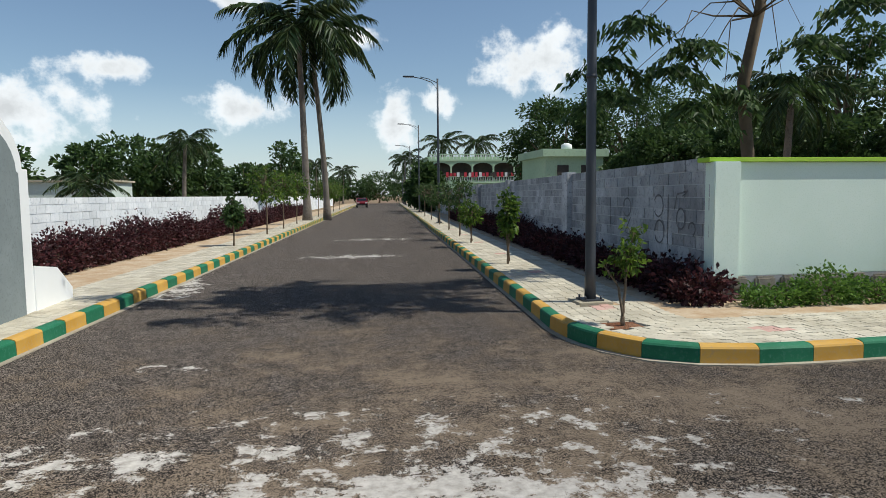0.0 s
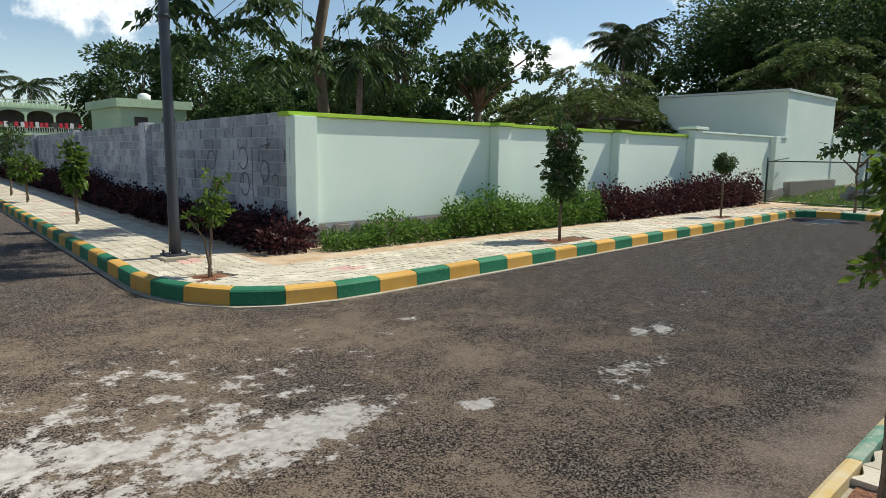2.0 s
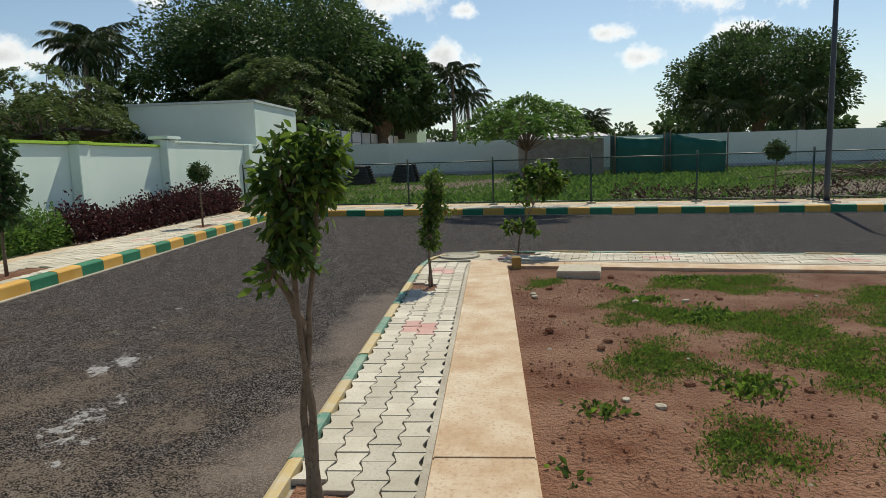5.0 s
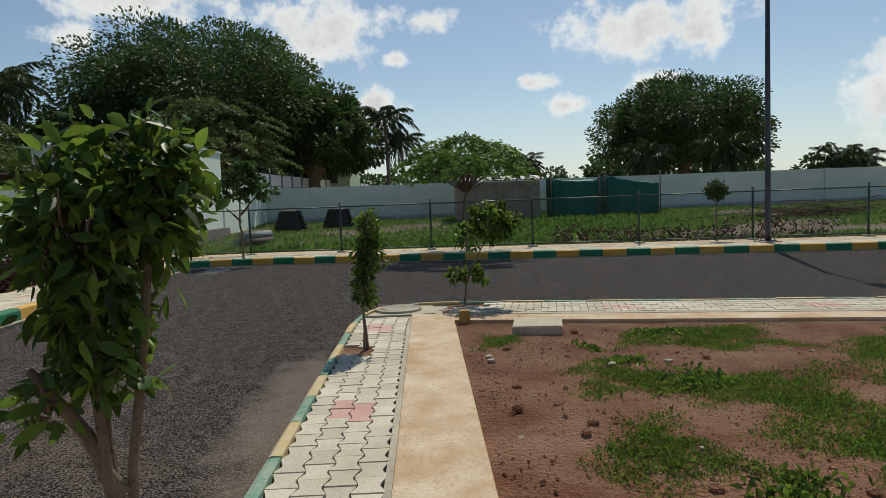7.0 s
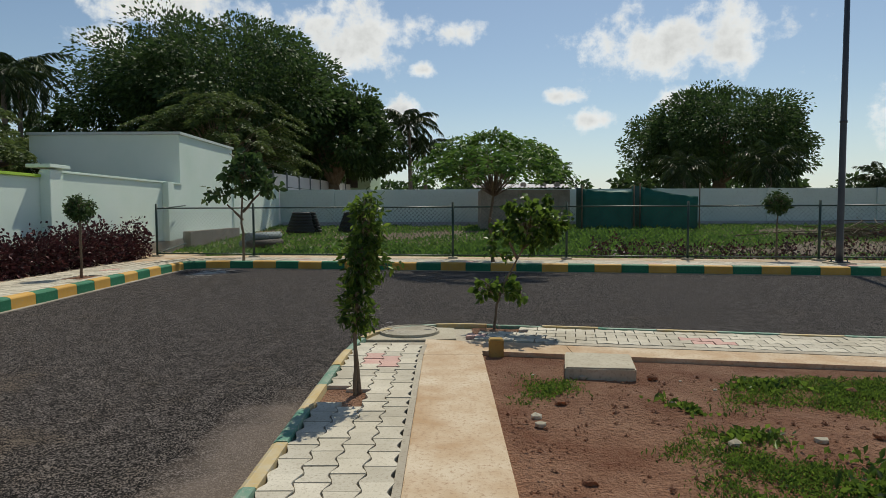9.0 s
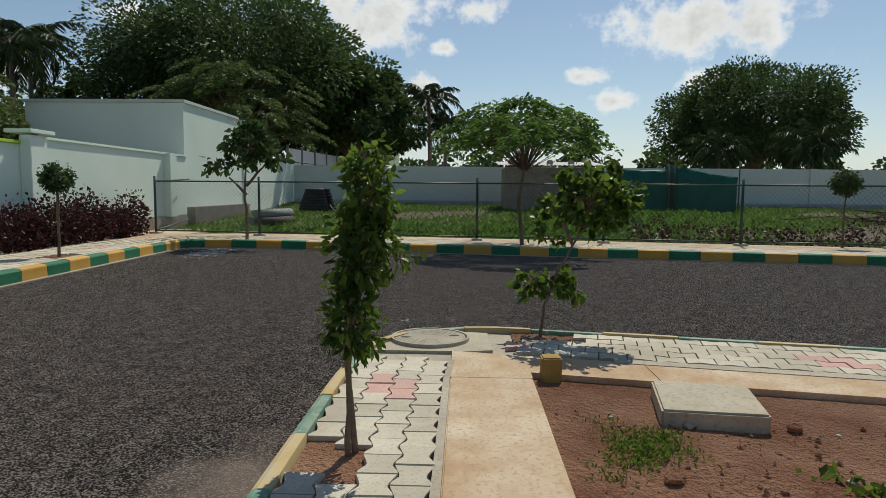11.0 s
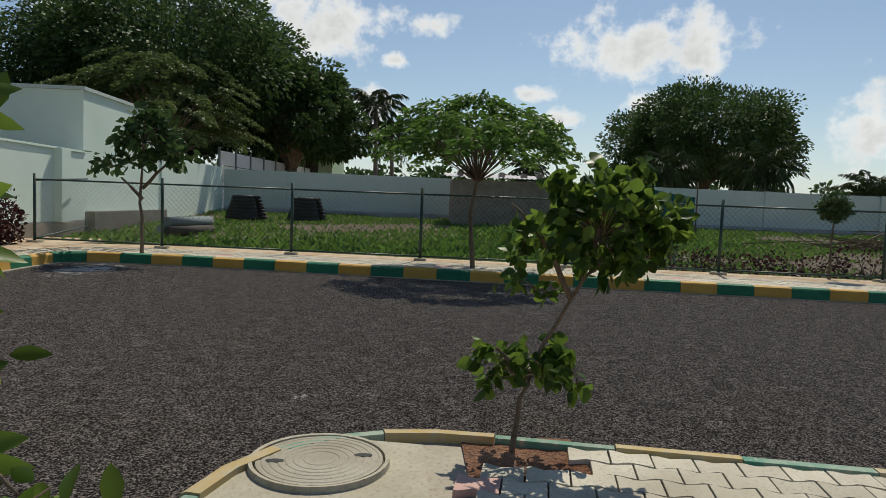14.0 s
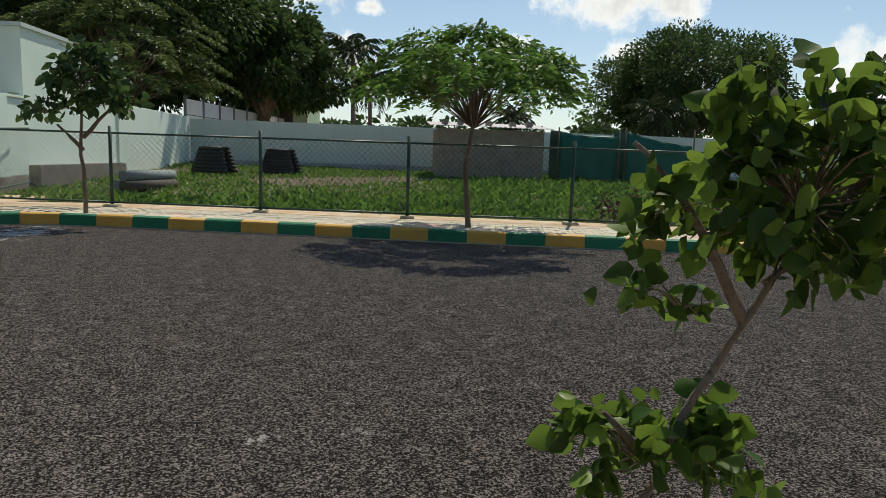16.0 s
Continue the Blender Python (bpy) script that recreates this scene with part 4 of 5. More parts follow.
def patches(rng, count, spots, limit=None):
    """Points clustered in soft oval patches."""
    w = np.array([s[2] * s[3] for s in spots])
    pick = rng.choice(len(spots), count, p=w / w.sum())
    s = np.array(spots)[pick]
    a = rng.random(count) * math.tau
    far = np.sqrt(rng.random(count)) * (0.85 + 0.3 * np.sin(3 * a + pick) + 0.18 * np.sin(7 * a + 2 * pick)) + rng.normal(size=count) * 0.1
    P = s[:, :2] + np.column_stack([np.cos(a), np.sin(a)]) * far[:, None] * s[:, 2:4]
    P += 0.1 * np.sin(P[:, ::-1] * 7) + 0.05 * np.sin(P[:, ::-1] * 19 + 1.0) + rng.normal(size=P.shape) * 0.05
    return P if limit is None else P[limit(P)]


# street saplings
sapling((3.264, 0.541, 0.11), [[(0, 0, 0), (0.01, -0.01, 0.5), (-0.02, 0.02, 1.0), (-0.05, 0.06, 1.6)], [(0.03, 0.02, 0), (-0.0, 0.03, 0.5), (0.02, -0.02, 0.95), (0.04, -0.1, 1.55)], [(-0.02, -0.02, 0), (0.02, 0.0, 0.55), (0.01, 0.03, 1.1), (0.05, 0.05, 1.45)], [(0.0, 0.0, 0.9), (-0.05, 0.08, 1.1), (-0.08, 0.13, 1.2)]],
        [(-0.04, 0.03, 1.46, 0.11, 0.12, 0.25), (0.05, -0.08, 1.55, 0.115, 0.11, 0.18), (0.0, 0.02, 1.22, 0.08, 0.09, 0.12), (-0.06, 0.11, 1.12, 0.05, 0.05, 0.08)], 0.058, 1900, "young street tree with several bare tied stems", radius=0.017, seed=11, full=True, wide=0.42)
sapling((8.42, 0.52, 0.11), [[(0, 0, 0), (0.02, 0.0, 0.45), (0.0, -0.05, 0.9), (0, -0.08, 1.4)], [(0.03, -0.03, 0), (-0.02, 0.0, 0.45), (0.02, -0.04, 1.1)]],
        [(0.02, -0.08, 1.25, 0.13, 0.13, 0.2), (0.02, -0.06, 0.98, 0.14, 0.15, 0.22), (0.02, -0.02, 0.66, 0.12, 0.13, 0.2), (0.05, -0.22, 0.95, 0.06, 0.08, 0.05)], 0.058, 1800, "slender young tree clad in leaves down its stem", radius=0.014, seed=12, full=True, wide=0.42)
sapling((10.97, -0.64, 0.11), [[(0, 0, 0), (0, -0.03, 0.3), (-0.02, -0.14, 0.6), (-0.03, -0.3, 0.9), (-0.05, -0.42, 1.35)], [(0.0, -0.06, 0.4), (0, 0.1, 0.55)], [(-0.02, -0.25, 0.8), (0.05, -0.1, 1.1), (0.05, 0.05, 1.25)], [(-0.02, -0.3, 0.9), (0.02, -0.5, 1.1), (0, -0.6, 1.25)]],
        [(0, -0.02, 0.46, 0.24, 0.28, 0.16), (0.0, -0.3, 0.45, 0.12, 0.12, 0.1), (0, -0.38, 1.18, 0.3, 0.4, 0.29), (0, -0.66, 1.2, 0.14, 0.18, 0.15), (0.02, -0.02, 1.12, 0.12, 0.14, 0.14), (0, -0.5, 1.4, 0.12, 0.14, 0.12), (0.0, -0.1, 0.85, 0.14, 0.2, 0.06)], 0.07, 1250, "leaning young tree with round leaves", radius=0.014, seed=13, full=True, wide=0.85)
sapling((3.573, 7.6, 0.12), [[(0, 0, 0), (0.03, 0.0, 0.4), (0.05, -0.03, 0.9), (0.12, -0.05, 1.2)], [(0.02, 0, 0), (-0.04, 0.02, 0.5), (-0.2, 0.05, 0.75)]], [(0.05, -0.02, 0.9, 0.2, 0.2, 0.22), (0.12, 0, 1.2, 0.12, 0.12, 0.14), (-0.2, 0.05, 0.75, 0.1, 0.1, 0.07)], 0.08, 420, "small sparse young tree in an earth pit", seed=14)
sapling((9.7, 6.9, 0.12), [[(0, 0, 0), (0.02, 0, 1), (0, 0.05, 2.1)]], [(0, 0, 1.2, 0.36, 0.36, 0.5), (0, 0, 1.75, 0.3, 0.3, 0.4), (0.0, 0.05, 2.15, 0.12, 0.12, 0.22)], 0.11, 1700, "dark conical young tree at the kerb", M_LEAF_DARK, 0.025, 15)
sapling((16.65, 7.02, 0.12), [[(0, 0, 0), (0.02, 0, 0.6), (0, 0, 1.2)], [(0.02, 0, 0.6), (0.08, 0.05, 1.2)]], [(0, 0, 1.4, 0.28, 0.28, 0.26)], 0.07, 1500, "young tree clipped to a round head", M_LEAF_DARK, 0.025, 16)
sapling((20.9, 5.15, 0.12), [[(0, 0, 0), (0.0, 0.02, 1), (0, 0.0, 2.2)], [(0, 0, 1.1), (0, 0.4, 1.5)], [(0, 0, 1.3), (0.1, -0.5, 1.9)]], [(0, -0.05, 2.35, 0.6, 0.62, 0.5), (0, 0.5, 1.75, 0.4, 0.5, 0.18), (0, -0.5, 1.95, 0.4, 0.4, 0.3)], 0.19, 700, "young street tree with large drooping leaves", M_LEAF_DARK, 0.035, 17, full=True)
sapling((20.64, -8.55, 0.12), [[(0, 0, 0), (0.01, 0, 0.6), (0, 0, 1.3)]], [(0, 0, 1.5, 0.33, 0.33, 0.31)], 0.07, 1700, "young tree clipped to a ball", M_LEAF_DARK, 0.03, 18)
umbrella_tree((20.15, -1.3, 0.12), 3.25, 1.75, "young tree with a wide feathery crown", 21, 9000, 1.75, 0.5, 0.13, M_LEAF_FRESH, 0.05)
for i, (y, h, w) in enumerate(((14.9, 1.75, 0.22), (21.8, 1.5, 0.45), (25.5, 2.4, 0.7), (30.2, 2.5, 0.8), (36, 2.3, 0.8), (43, 2.6, 0.9), (51, 2.8, 1.0))):
    sapling((right_x(y) + 0.65, y, 0.12), [[(0, 0, 0), (0.03, 0, h * 0.4), (0, 0.02, h * 0.85)], [(0.03, 0, 0.1), (-0.03, 0, h * 0.5), (0.04, 0.02, h * 0.8)]], [(0, 0, h * 0.72, w, w, h * 0.28), (0, 0, h * 0.5, w * 0.5, w * 0.5, h * 0.15)], 0.13, 600, "young street tree before the grey wall", M_LEAF if i < 2 else M_LEAF_DARK, 0.025, 30 + i)
for i, (y, h, w) in enumerate(((22.9, 1.75, 0.3), (29.5, 3.3, 0.95), (34.5, 3.2, 0.8), (40, 3.4, 0.9), (54, 3.2, 0.9), (63, 3.3, 1.0), (72, 3.4, 1.0), (83, 3.5, 1.1))):
    sapling((left_x(y) - 0.75, y, 0.12), [[(0, 0, 0), (0.03, 0, h * 0.5), (0, 0.02, h * 0.9)]], [(0, 0, h * 0.7, w, w, h * 0.28), (0.1, 0, h * 0.55, w * 0.8, w * 0.8, h * 0.14)], 0.16, 750, "leafy young street tree before the white wall", M_LEAF if i else M_LEAF_DARK, 0.03, 40 + i)

# hedges and shrubs
hedge(lambda s: (5.3 + 0.083 * (s - 8.4), s), 8.65, 45, 0.9, 0.62, "dark purple clipped hedge under the grey wall", M_LEAF_PURPLE, 51, 1500, 0.1, unit=1.4)
hedge(lambda s: (left_x(s) - 2.95, s), 10.5, 62, 1.0, 0.85, "dark purple clipped hedge before the white wall", M_LEAF_PURPLE, 52, 1900, 0.1, unit=1.5)
hedge(lambda s: (s, 8.5), 5.9, 8.6, 0.55, 0.42, "low straggling green shrub at the wall foot", M_LEAF_FRESH, 56, 1700, 0.07, unit=0.8, name="shrub", group="shrubs at the wall")
hedge(lambda s: (s, 8.5), 8.6, 13.3, 0.66, 0.6, "loose green shrub at the wall foot", M_LEAF_FRESH, 53, 2800, 0.075, unit=0.75, name="shrub", group="shrubs at the wall")
hedge(lambda s: (s, 8.45), 13.3, 22.2, 0.8, 0.78, "purple leaved shrub at the wall foot", M_LEAF_PURPLE, 54, 1800, 0.095, unit=1.2, group="shrubs at the wall")
hedge(lambda s: (22.9 + 0.17 * s, s), -12, -4.2, 0.8, 0.55, "sparse purple shrub inside the fence", M_LEAF_PURPLE, 55, 260, 0.1, unit=1.3, name="shrub", group="shrubs inside the fence")

# trees beyond the walls
def hanging_tree(at, label, seed):
    """A slender crooked trunk with drooping leafy sprays and a high open crown."""
    rng = np.random.default_rng(seed)
    root = thing("tree", at, label, "tree")
    bm = bmesh.new()
    tube(bm, [(0, 0, -0.2), (0.05, 0, 1.5), (-0.12, 0, 2.8), (-0.22, 0, 3.9), (0.05, -0.1, 5.4), (-0.4, -0.6, 7.2)], [0.17, 0.14, 0.13, 0.125, 0.11, 0.07], 10)
    tips = [(-3.3, -0.4, 4.2), (-2.0, -0.3, 4.1), (-1.4, -0.3, 4.6), (0.5, -0.2, 4.0), (0.3, -2.5, 4.9), (-2.9, -0.6, 4.9), (-0.7, -0.1, 3.7), (0.9, -0.4, 4.7), (-1.6, -0.2, 3.4), (-3.2, -0.3, 3.6), (2.2, -2.3, 5.0)]
    tips += [(-2.6 + x, -2.9 + y, 8.9 + z) for x, y, z in rng.normal(size=(36, 3)) * np.array([1.6, 0.9, 0.5])]
    P, D = [], []
    for t in tips:
        t = np.array(t)
        start = np.array([-0.1, -0.1, 5.2]) if t[2] < 6 else np.array([-0.4, -0.6, 7.0])
        mid = (start + t) / 2 + np.array([0, 0, 0.9]) + rng.normal(size=3) * 0.25
        if t[2] < 6 or rng.random() < 0.25:
            tube(bm, [start, (start + mid) / 2 + rng.normal(size=3) * 0.15, mid, t], [0.028, 0.018, 0.011, 0.005], 5)
        for k in range(9):
            a = rng.random() * math.tau
            out = np.array([math.cos(a), math.sin(a), 0.0])
            reach = rng.uniform(0.5, 1.05)
            n = 38
            f = rng.random((n, 1))
            P.append(t + out * f * reach + np.array([0, 0, -0.55]) * f ** 2 * reach + rng.normal(size=(n, 3)) * 0.05)
            D.append(np.cross(out, (0, 0, 1)) * rng.choice([-1, 1], (n, 1)) + out * 0.6 + np.array([0, 0, -0.6]) + rng.normal(size=(n, 3)) * 0.2)
    # darker twig colour paints the trunk's backlit silhouette; plain bark is lighter
    part("trunk", bm, M_DRY, root)
    P, D = np.concatenate(P), np.concatenate(D)
    L = 0.2 * rng.uniform(0.7, 1.2, len(P))
    leaf_object("crown", P, D, L, L * 0.36, M_LEAF_DARK, root, rng=rng, droop=0.3)


hanging_tree((8.6, 12.5, 0.1), "tall slender tree with drooping sprays over the wall", 61)
for i, (x, y, h, w, t) in enumerate(((17.8, 50, 9.0, 3.8, 2), (22.5, 47, 10.2, 4.8, 2.2), (27, 42, 8.6, 4.2, 2), (18.5, 36, 5.2, 2.6, 1.2), (24, 30, 5.4, 3.2, 1.2), (21, 33, 5.0, 2.8, 1.2))):
    broad_tree((x, y, 0.1), h, w, t, "dense dark broadleaf tree in the grove", 70 + i, 14000, 0.26, M_LEAF_DARK, 0.9, 80, 0.3)
broad_tree((30, 35, 0.1), 11.5, 2.0, 4.5, "tall narrow tree behind the mint wall", 80, 4500, 0.3, None, 1, 40, 0.22)
broad_tree((29.6, 27.6, 0.1), 9.0, 3.4, 4.5, "open branched tree with scattered leaf masses", 81, 4200, 0.3, None, 0.6, 22, 0.25)
umbrella_tree((25.6, 17.2, 0.1), 5.6, 4.0, "broad umbrella tree with fine olive foliage", 82, 30000, 1.4, 0.7, 0.17)
umbrella_tree((41, 12.6, 0.6), 7.9, 4.6, "flat-topped umbrella tree behind the store", 83, 26000, 2.0, 0.6, 0.2)
broad_tree((33, 21, 0.1), 5.0, 3.0, 1.2, "low umbrella-shaped shrub tree", 84, 5000, 0.25, M_LEAF_OLIVE)
broad_tree((53, 16.3, 0.6), 14.4, 9.4, 4.0, "huge spreading dark banyan tree", 85, 120000, 0.27, M_LEAF_DARK, 0.8, 260, 0.9, low=-1.0)
broad_tree((55, 8.5, 0.6), 10.0, 5.0, 3.0, "spreading dark tree beside the banyan", 86, 20000, 0.34, M_LEAF_DARK, 0.8, 70, 0.5)
broad_tree((58.8, -22.9, 0.6), 10.4, 7.2, 3.4, "large round dark tree beyond the field wall", 87, 70000, 0.25, M_LEAF_DARK, 0.75, 170, 0.6, low=-0.8)
for i, (x, y, h, f) in enumerate(((47, -15.7, 4.6, 2.6), (45, -20.3, 4.8, 2.8), (58, -9.0, 5.0, 2.2), (58, -36, 4.2, 3.0), (70, -46, 4.6, 3.2))):
    palm((x, y, 0.5), h - 1.3, f, "squat date palm with a dense grey-green head", 90 + i, 34, (0.1, 0.1), 0.25, 26, 0.12, 1.2, "date_palm")
palm((58.7, 2.8, 0.6), 8.0, 3.4, "coconut palm behind the field wall", 95, 22)
palm((61, 1.6, 0.6), 6.2, 3.0, "lower coconut palm behind the field wall", 96, 20)
palm((50, 29.6, 0.1), 11.0, 4.0, "coconut palm behind the umbrella tree", 97, 22)
palm((42.8, 25.9, 0.1), 9.2, 3.2, "coconut palm over the store", 98, 22)
palm((19.2, 25.7, 0.1), 5.8, 3.0, "coconut palm among the grove", 99, 20)
palm((-1.75, 46, 0.1), 12.8, 6.2, "tall coconut palm with grey ringed trunk", 100, 22, (-0.3, 0.0), 0.26)
palm((-0.45, 50, 0.1), 12.6, 5.8, "tall leaning coconut palm by the road", 101, 22, (-0.9, 0.0), 0.24)
for i, (x, y, h, f) in enumerate(((-12.5, 58.7, 6.2, 3.0), (-14, 40, 2.2, 2.6), (20.5, 126, 11.5, 5.0), (27.5, 126, 11.5, 5.4), (2.2, 165, 7.5, 4.5), (-4, 150, 8.5, 4.5), (13.5, 128, 8.5, 4.5), (16, 118, 7.0, 4))):
    palm((x, y, 0.1), h, f, "coconut palm in the distance", 110 + i, 20, (0.3, 0.1), 0.2, 24, 0.14)
GROVE = random.Random(4)
for i in range(14):
    x = -58 + 3.9 * i + GROVE.uniform(-1.5, 1.5)
    broad_tree((x, 70 + GROVE.uniform(-6, 8) + max(0, i - 8) * 6, 0.1), GROVE.uniform(5.0, 9.5), GROVE.uniform(3.0, 4.6), 1.2, "distant tree in the woods behind the white wall", 130 + i, 3800, 0.55, M_LEAF_DARK, 0.95, 50, 0.2, low=-0.6)
for i, (x, y, h, w) in enumerate(((0, 175, 7, 5), (6, 182, 6, 5), (12, 178, 8, 6), (19, 165, 8, 6), (-6, 160, 8, 6), (9.4, 66, 4.6, 1.6), (10.2, 74, 5.0, 1.8), (26, 175, 9, 7))):
    broad_tree((x, y, 0.1), h, w, 1.0, "dense tree closing the end of the road", 150 + i, 4200, 0.5, M_LEAF_DARK, 0.95, 50, 0.22, low=-0.6)
for i in range(12):
    a = radians(-62 + i * 7.5)
    d = 95 + GROVE.uniform(-8, 25)
    broad_tree((d * math.cos(a), d * math.sin(a), 0.5), GROVE.uniform(4.5, 6.5), GROVE.uniform(5, 7), 0.8, "far tree on the skyline", 170 + i, 2600, 0.8, M_LEAF_DARK, 0.95, 36, 0.2, low=-0.6)
for i in range(9):
    a = radians(28 + i * 5.2)
    d = 62 + GROVE.uniform(-6, 14)
    broad_tree((d * math.cos(a), d * math.sin(a), 0.2), GROVE.uniform(6, 9.5), GROVE.uniform(4, 5.5), 1.4, "dark tree behind the grove", 190 + i, 4200, 0.5, M_LEAF_DARK, 0.95, 55, 0.25, low=-0.6)

# field weeds and plot grass


def interp_field(x, y):
    return -0.06 if x < 21.5 else -0.06 + 0.68 * min(max((x - 22.5) / 17.0, 0), 1)


def field_area(rng, n):
    P = np.column_stack([rng.uniform(22.3, 39.5, n) , rng.uniform(-32, 9, n)])
    P[:, 0] += 0.12 * P[:, 1] * (P[:, 0] < 26)
    k = np.sin(P[:, 0] * 0.9 + 1.3 * np.sin(P[:, 1] * 0.5)) + np.sin(P[:, 1] * 0.7 + P[:, 0] * 0.3)
    return P[(k > -0.7) | (rng.random(n) < 0.12)]


weeds("field_weeds", "low green weeds over the field", field_area, 52000, 0.2, M_LEAF_FRESH, 201, interp_field, 0.05)
weeds("tall_weeds", "taller weeds along the fence and hut", lambda rng, n: patches(rng, n, ((24.5, -0.5, 2.4, 6.0), (29, -5.0, 5, 4), (24.6, 5.5, 1.5, 3), (33, -8, 4, 4)), lambda P: P[:, 0] > 22.2 + 0.17 * P[:, 1]), 9000, 0.34, M_LEAF_FRESH, 202, interp_field, 0.05)


def plot_z(x, y):
    return 0.115 + 0.05 * noise.noise((x * 1.3, y * 1.3, 0)) + 0.02 * noise.noise((x * 5, y * 5, 3))


PLOT_LIMIT = lambda P: (P[:, 1] < -0.5) & (P[:, 0] < 9.5 + 0.2 * (P[:, 1] + 0.4))
weeds("plot_grass", "creeping grass in patches on red soil", lambda rng, n: patches(rng, n, ((8.6, -0.82, 0.34, 0.2), (7.0, -1.75, 0.5, 0.5), (5.5, -1.5, 0.55, 0.4), (8.5, -3.0, 0.6, 0.8), (6.5, -2.75, 0.7, 0.6), (5.4, -2.8, 0.7, 0.6), (4.0, -1.6, 0.4, 0.3), (6.2, -4.2, 1.2, 0.9), (4.0, -3.4, 0.7, 1.0), (7.6, -5.5, 1.0, 1.4), (9.2, -3.8, 0.3, 0.5)), PLOT_LIMIT), 130000, 0.036, M_LEAF, 203, plot_z, 0.007)
weeds("plot_weeds", "broad leaved weeds on the soil plot", lambda rng, n: patches(rng, n, ((4.5, -0.85, 0.12, 0.1), (3.6, -0.62, 0.08, 0.06), (6.9, -2.2, 0.3, 0.3), (7.6, -1.9, 0.15, 0.2), (5.0, -1.9, 0.25, 0.2), (8.1, -1.7, 0.15, 0.1), (8.6, -2.5, 0.1, 0.4)), PLOT_LIMIT), 1300, 0.07, M_LEAF, 204, plot_z, 0.03)


# ---- fixtures ----
def street_lamp(at, arm_to, height=8.2, label="dark grey street lamp with a curved twin-rod arm"):
    root = thing("street_lamp", at, label, "street lamp", "street lamps")
    part("base_block", box(bmesh.new(), -0.26, 0.26, -0.26, 0.26, -0.04, 0.03, 0.01), M_SLAB, root, "flat concrete footing")
    part("base_plate", box(bmesh.new(), -0.16, 0.16, -0.16, 0.16, 0.03, 0.055, 0.004), M_POLE, root)
    for a in (-1, 1):
        for b in (-1, 1):
            part("bolt", tube(bmesh.new(), [(0.12 * a, 0.12 * b, 0.05), (0.12 * a, 0.12 * b, 0.1)], [0.016, 0.016], 6), M_POLE, root)
    part("pole", tube(bmesh.new(), [(0, 0, 0.05), (0, 0, 0.5), (0, 0, height * 0.5), (0, 0, height)], [0.085, 0.078, 0.068, 0.05], 14), M_POLE, root)
    part("collar", tube(bmesh.new(), [(0, 0, height * 0.4), (0, 0, height * 0.4 + 0.05)], [0.082, 0.082], 14), M_POLE, root)
    d = Vector((arm_to[0], arm_to[1], 0)).normalized()
    top = Vector((0, 0, height))
    part("arm", tube(bmesh.new(), [top + Vector((0, 0, -0.6)), top + d * 0.35 + Vector((0, 0, -0.2)), top + d * 0.9 + Vector((0, 0, 0.0)), top + d * 1.4 + Vector((0, 0, 0.08))], [0.025] * 4, 7), M_POLE, root)
    part("arm", tube(bmesh.new(), [top + Vector((0, 0, -0.25)), top + d * 0.5 + Vector((0, 0, -0.02)), top + d * 1.0 + Vector((0, 0, 0.09))], [0.02] * 3, 7), M_POLE, root)
    q = top + d * 1.65 + Vector((0, 0, 0.1))
    bm = bmesh.new()
    bmesh.ops.create_cube(bm, size=1, matrix=Matrix.Translation(q) @ d.to_track_quat("X", "Z").to_matrix().to_4x4() @ Matrix.Diagonal((0.62, 0.22, 0.07, 1)))
    bmesh.ops.bevel(bm, geom=list(bm.edges), offset=0.02, segments=2, affect="EDGES")
    head = part("lamp_head", bm, M_POLE, root)
    bm = bmesh.new()
    bmesh.ops.create_cube(bm, size=1, matrix=Matrix.Translation(q - Vector((0, 0, 0.037))) @ d.to_track_quat("X", "Z").to_matrix().to_4x4() @ Matrix.Diagonal((0.4, 0.16, 0.012, 1)))
    part("lens", bm, M_LAMP, head)
    return root


street_lamp((3.84, 9.3, 0.165), (-1, 0.05))
for y in (37.5, 62, 88, 114, 140):
    street_lamp((right_x(y) + 0.75, y, 0.165), (-1, 0.05))
street_lamp((19.3, -9.35, 0.165), (-1, 0.1), 8.2)

# fence along the field
FENCE = thing("chain_link_fence", (0, 0, 0), "dark green post and rail fence with wire mesh", "fence")
post = bmesh.new()
tube(post, [(0, 0, 0), (0, 0, 1.55)], [0.032, 0.032], 8)
post_mesh = mesh_of(post, "post", M_FENCE)
fence_y = [8.2, 5.3, 2.45, -0.3, -3.3, -6.35, -9.5, -12.6, -15.8, -19, -22.5, -26, -30]


def fence_at(y):
    return Vector((21.65 + 0.13 * y, y, 0.12))


for y in fence_y:
    ob = new("post", post_mesh)
    ob.parent, ob.location = FENCE, fence_at(y)
    part("foot", box(bmesh.new(), fence_at(y).x - 0.13, fence_at(y).x + 0.13, y - 0.13, y + 0.13, -0.05, 0.2, 0.015), M_SLAB, FENCE)
for a, b in zip(fence_y, fence_y[1:]):
    for z in (1.42, 0.12):
        part("rail", tube(bmesh.new(), [fence_at(a) + Vector((0, 0, z)), fence_at(b) + Vector((0, 0, z))], [0.02, 0.02], 6), M_FENCE, FENCE)
# return of the fence to the store corner
far_end = Vector((26.2, 8.75, 0.25))
for z in (1.4, 0.12):
    part("rail", tube(bmesh.new(), [fence_at(8.2) + Vector((0, 0, z)), far_end + Vector((0, 0, z))], [0.02, 0.02], 6), M_FENCE, FENCE)


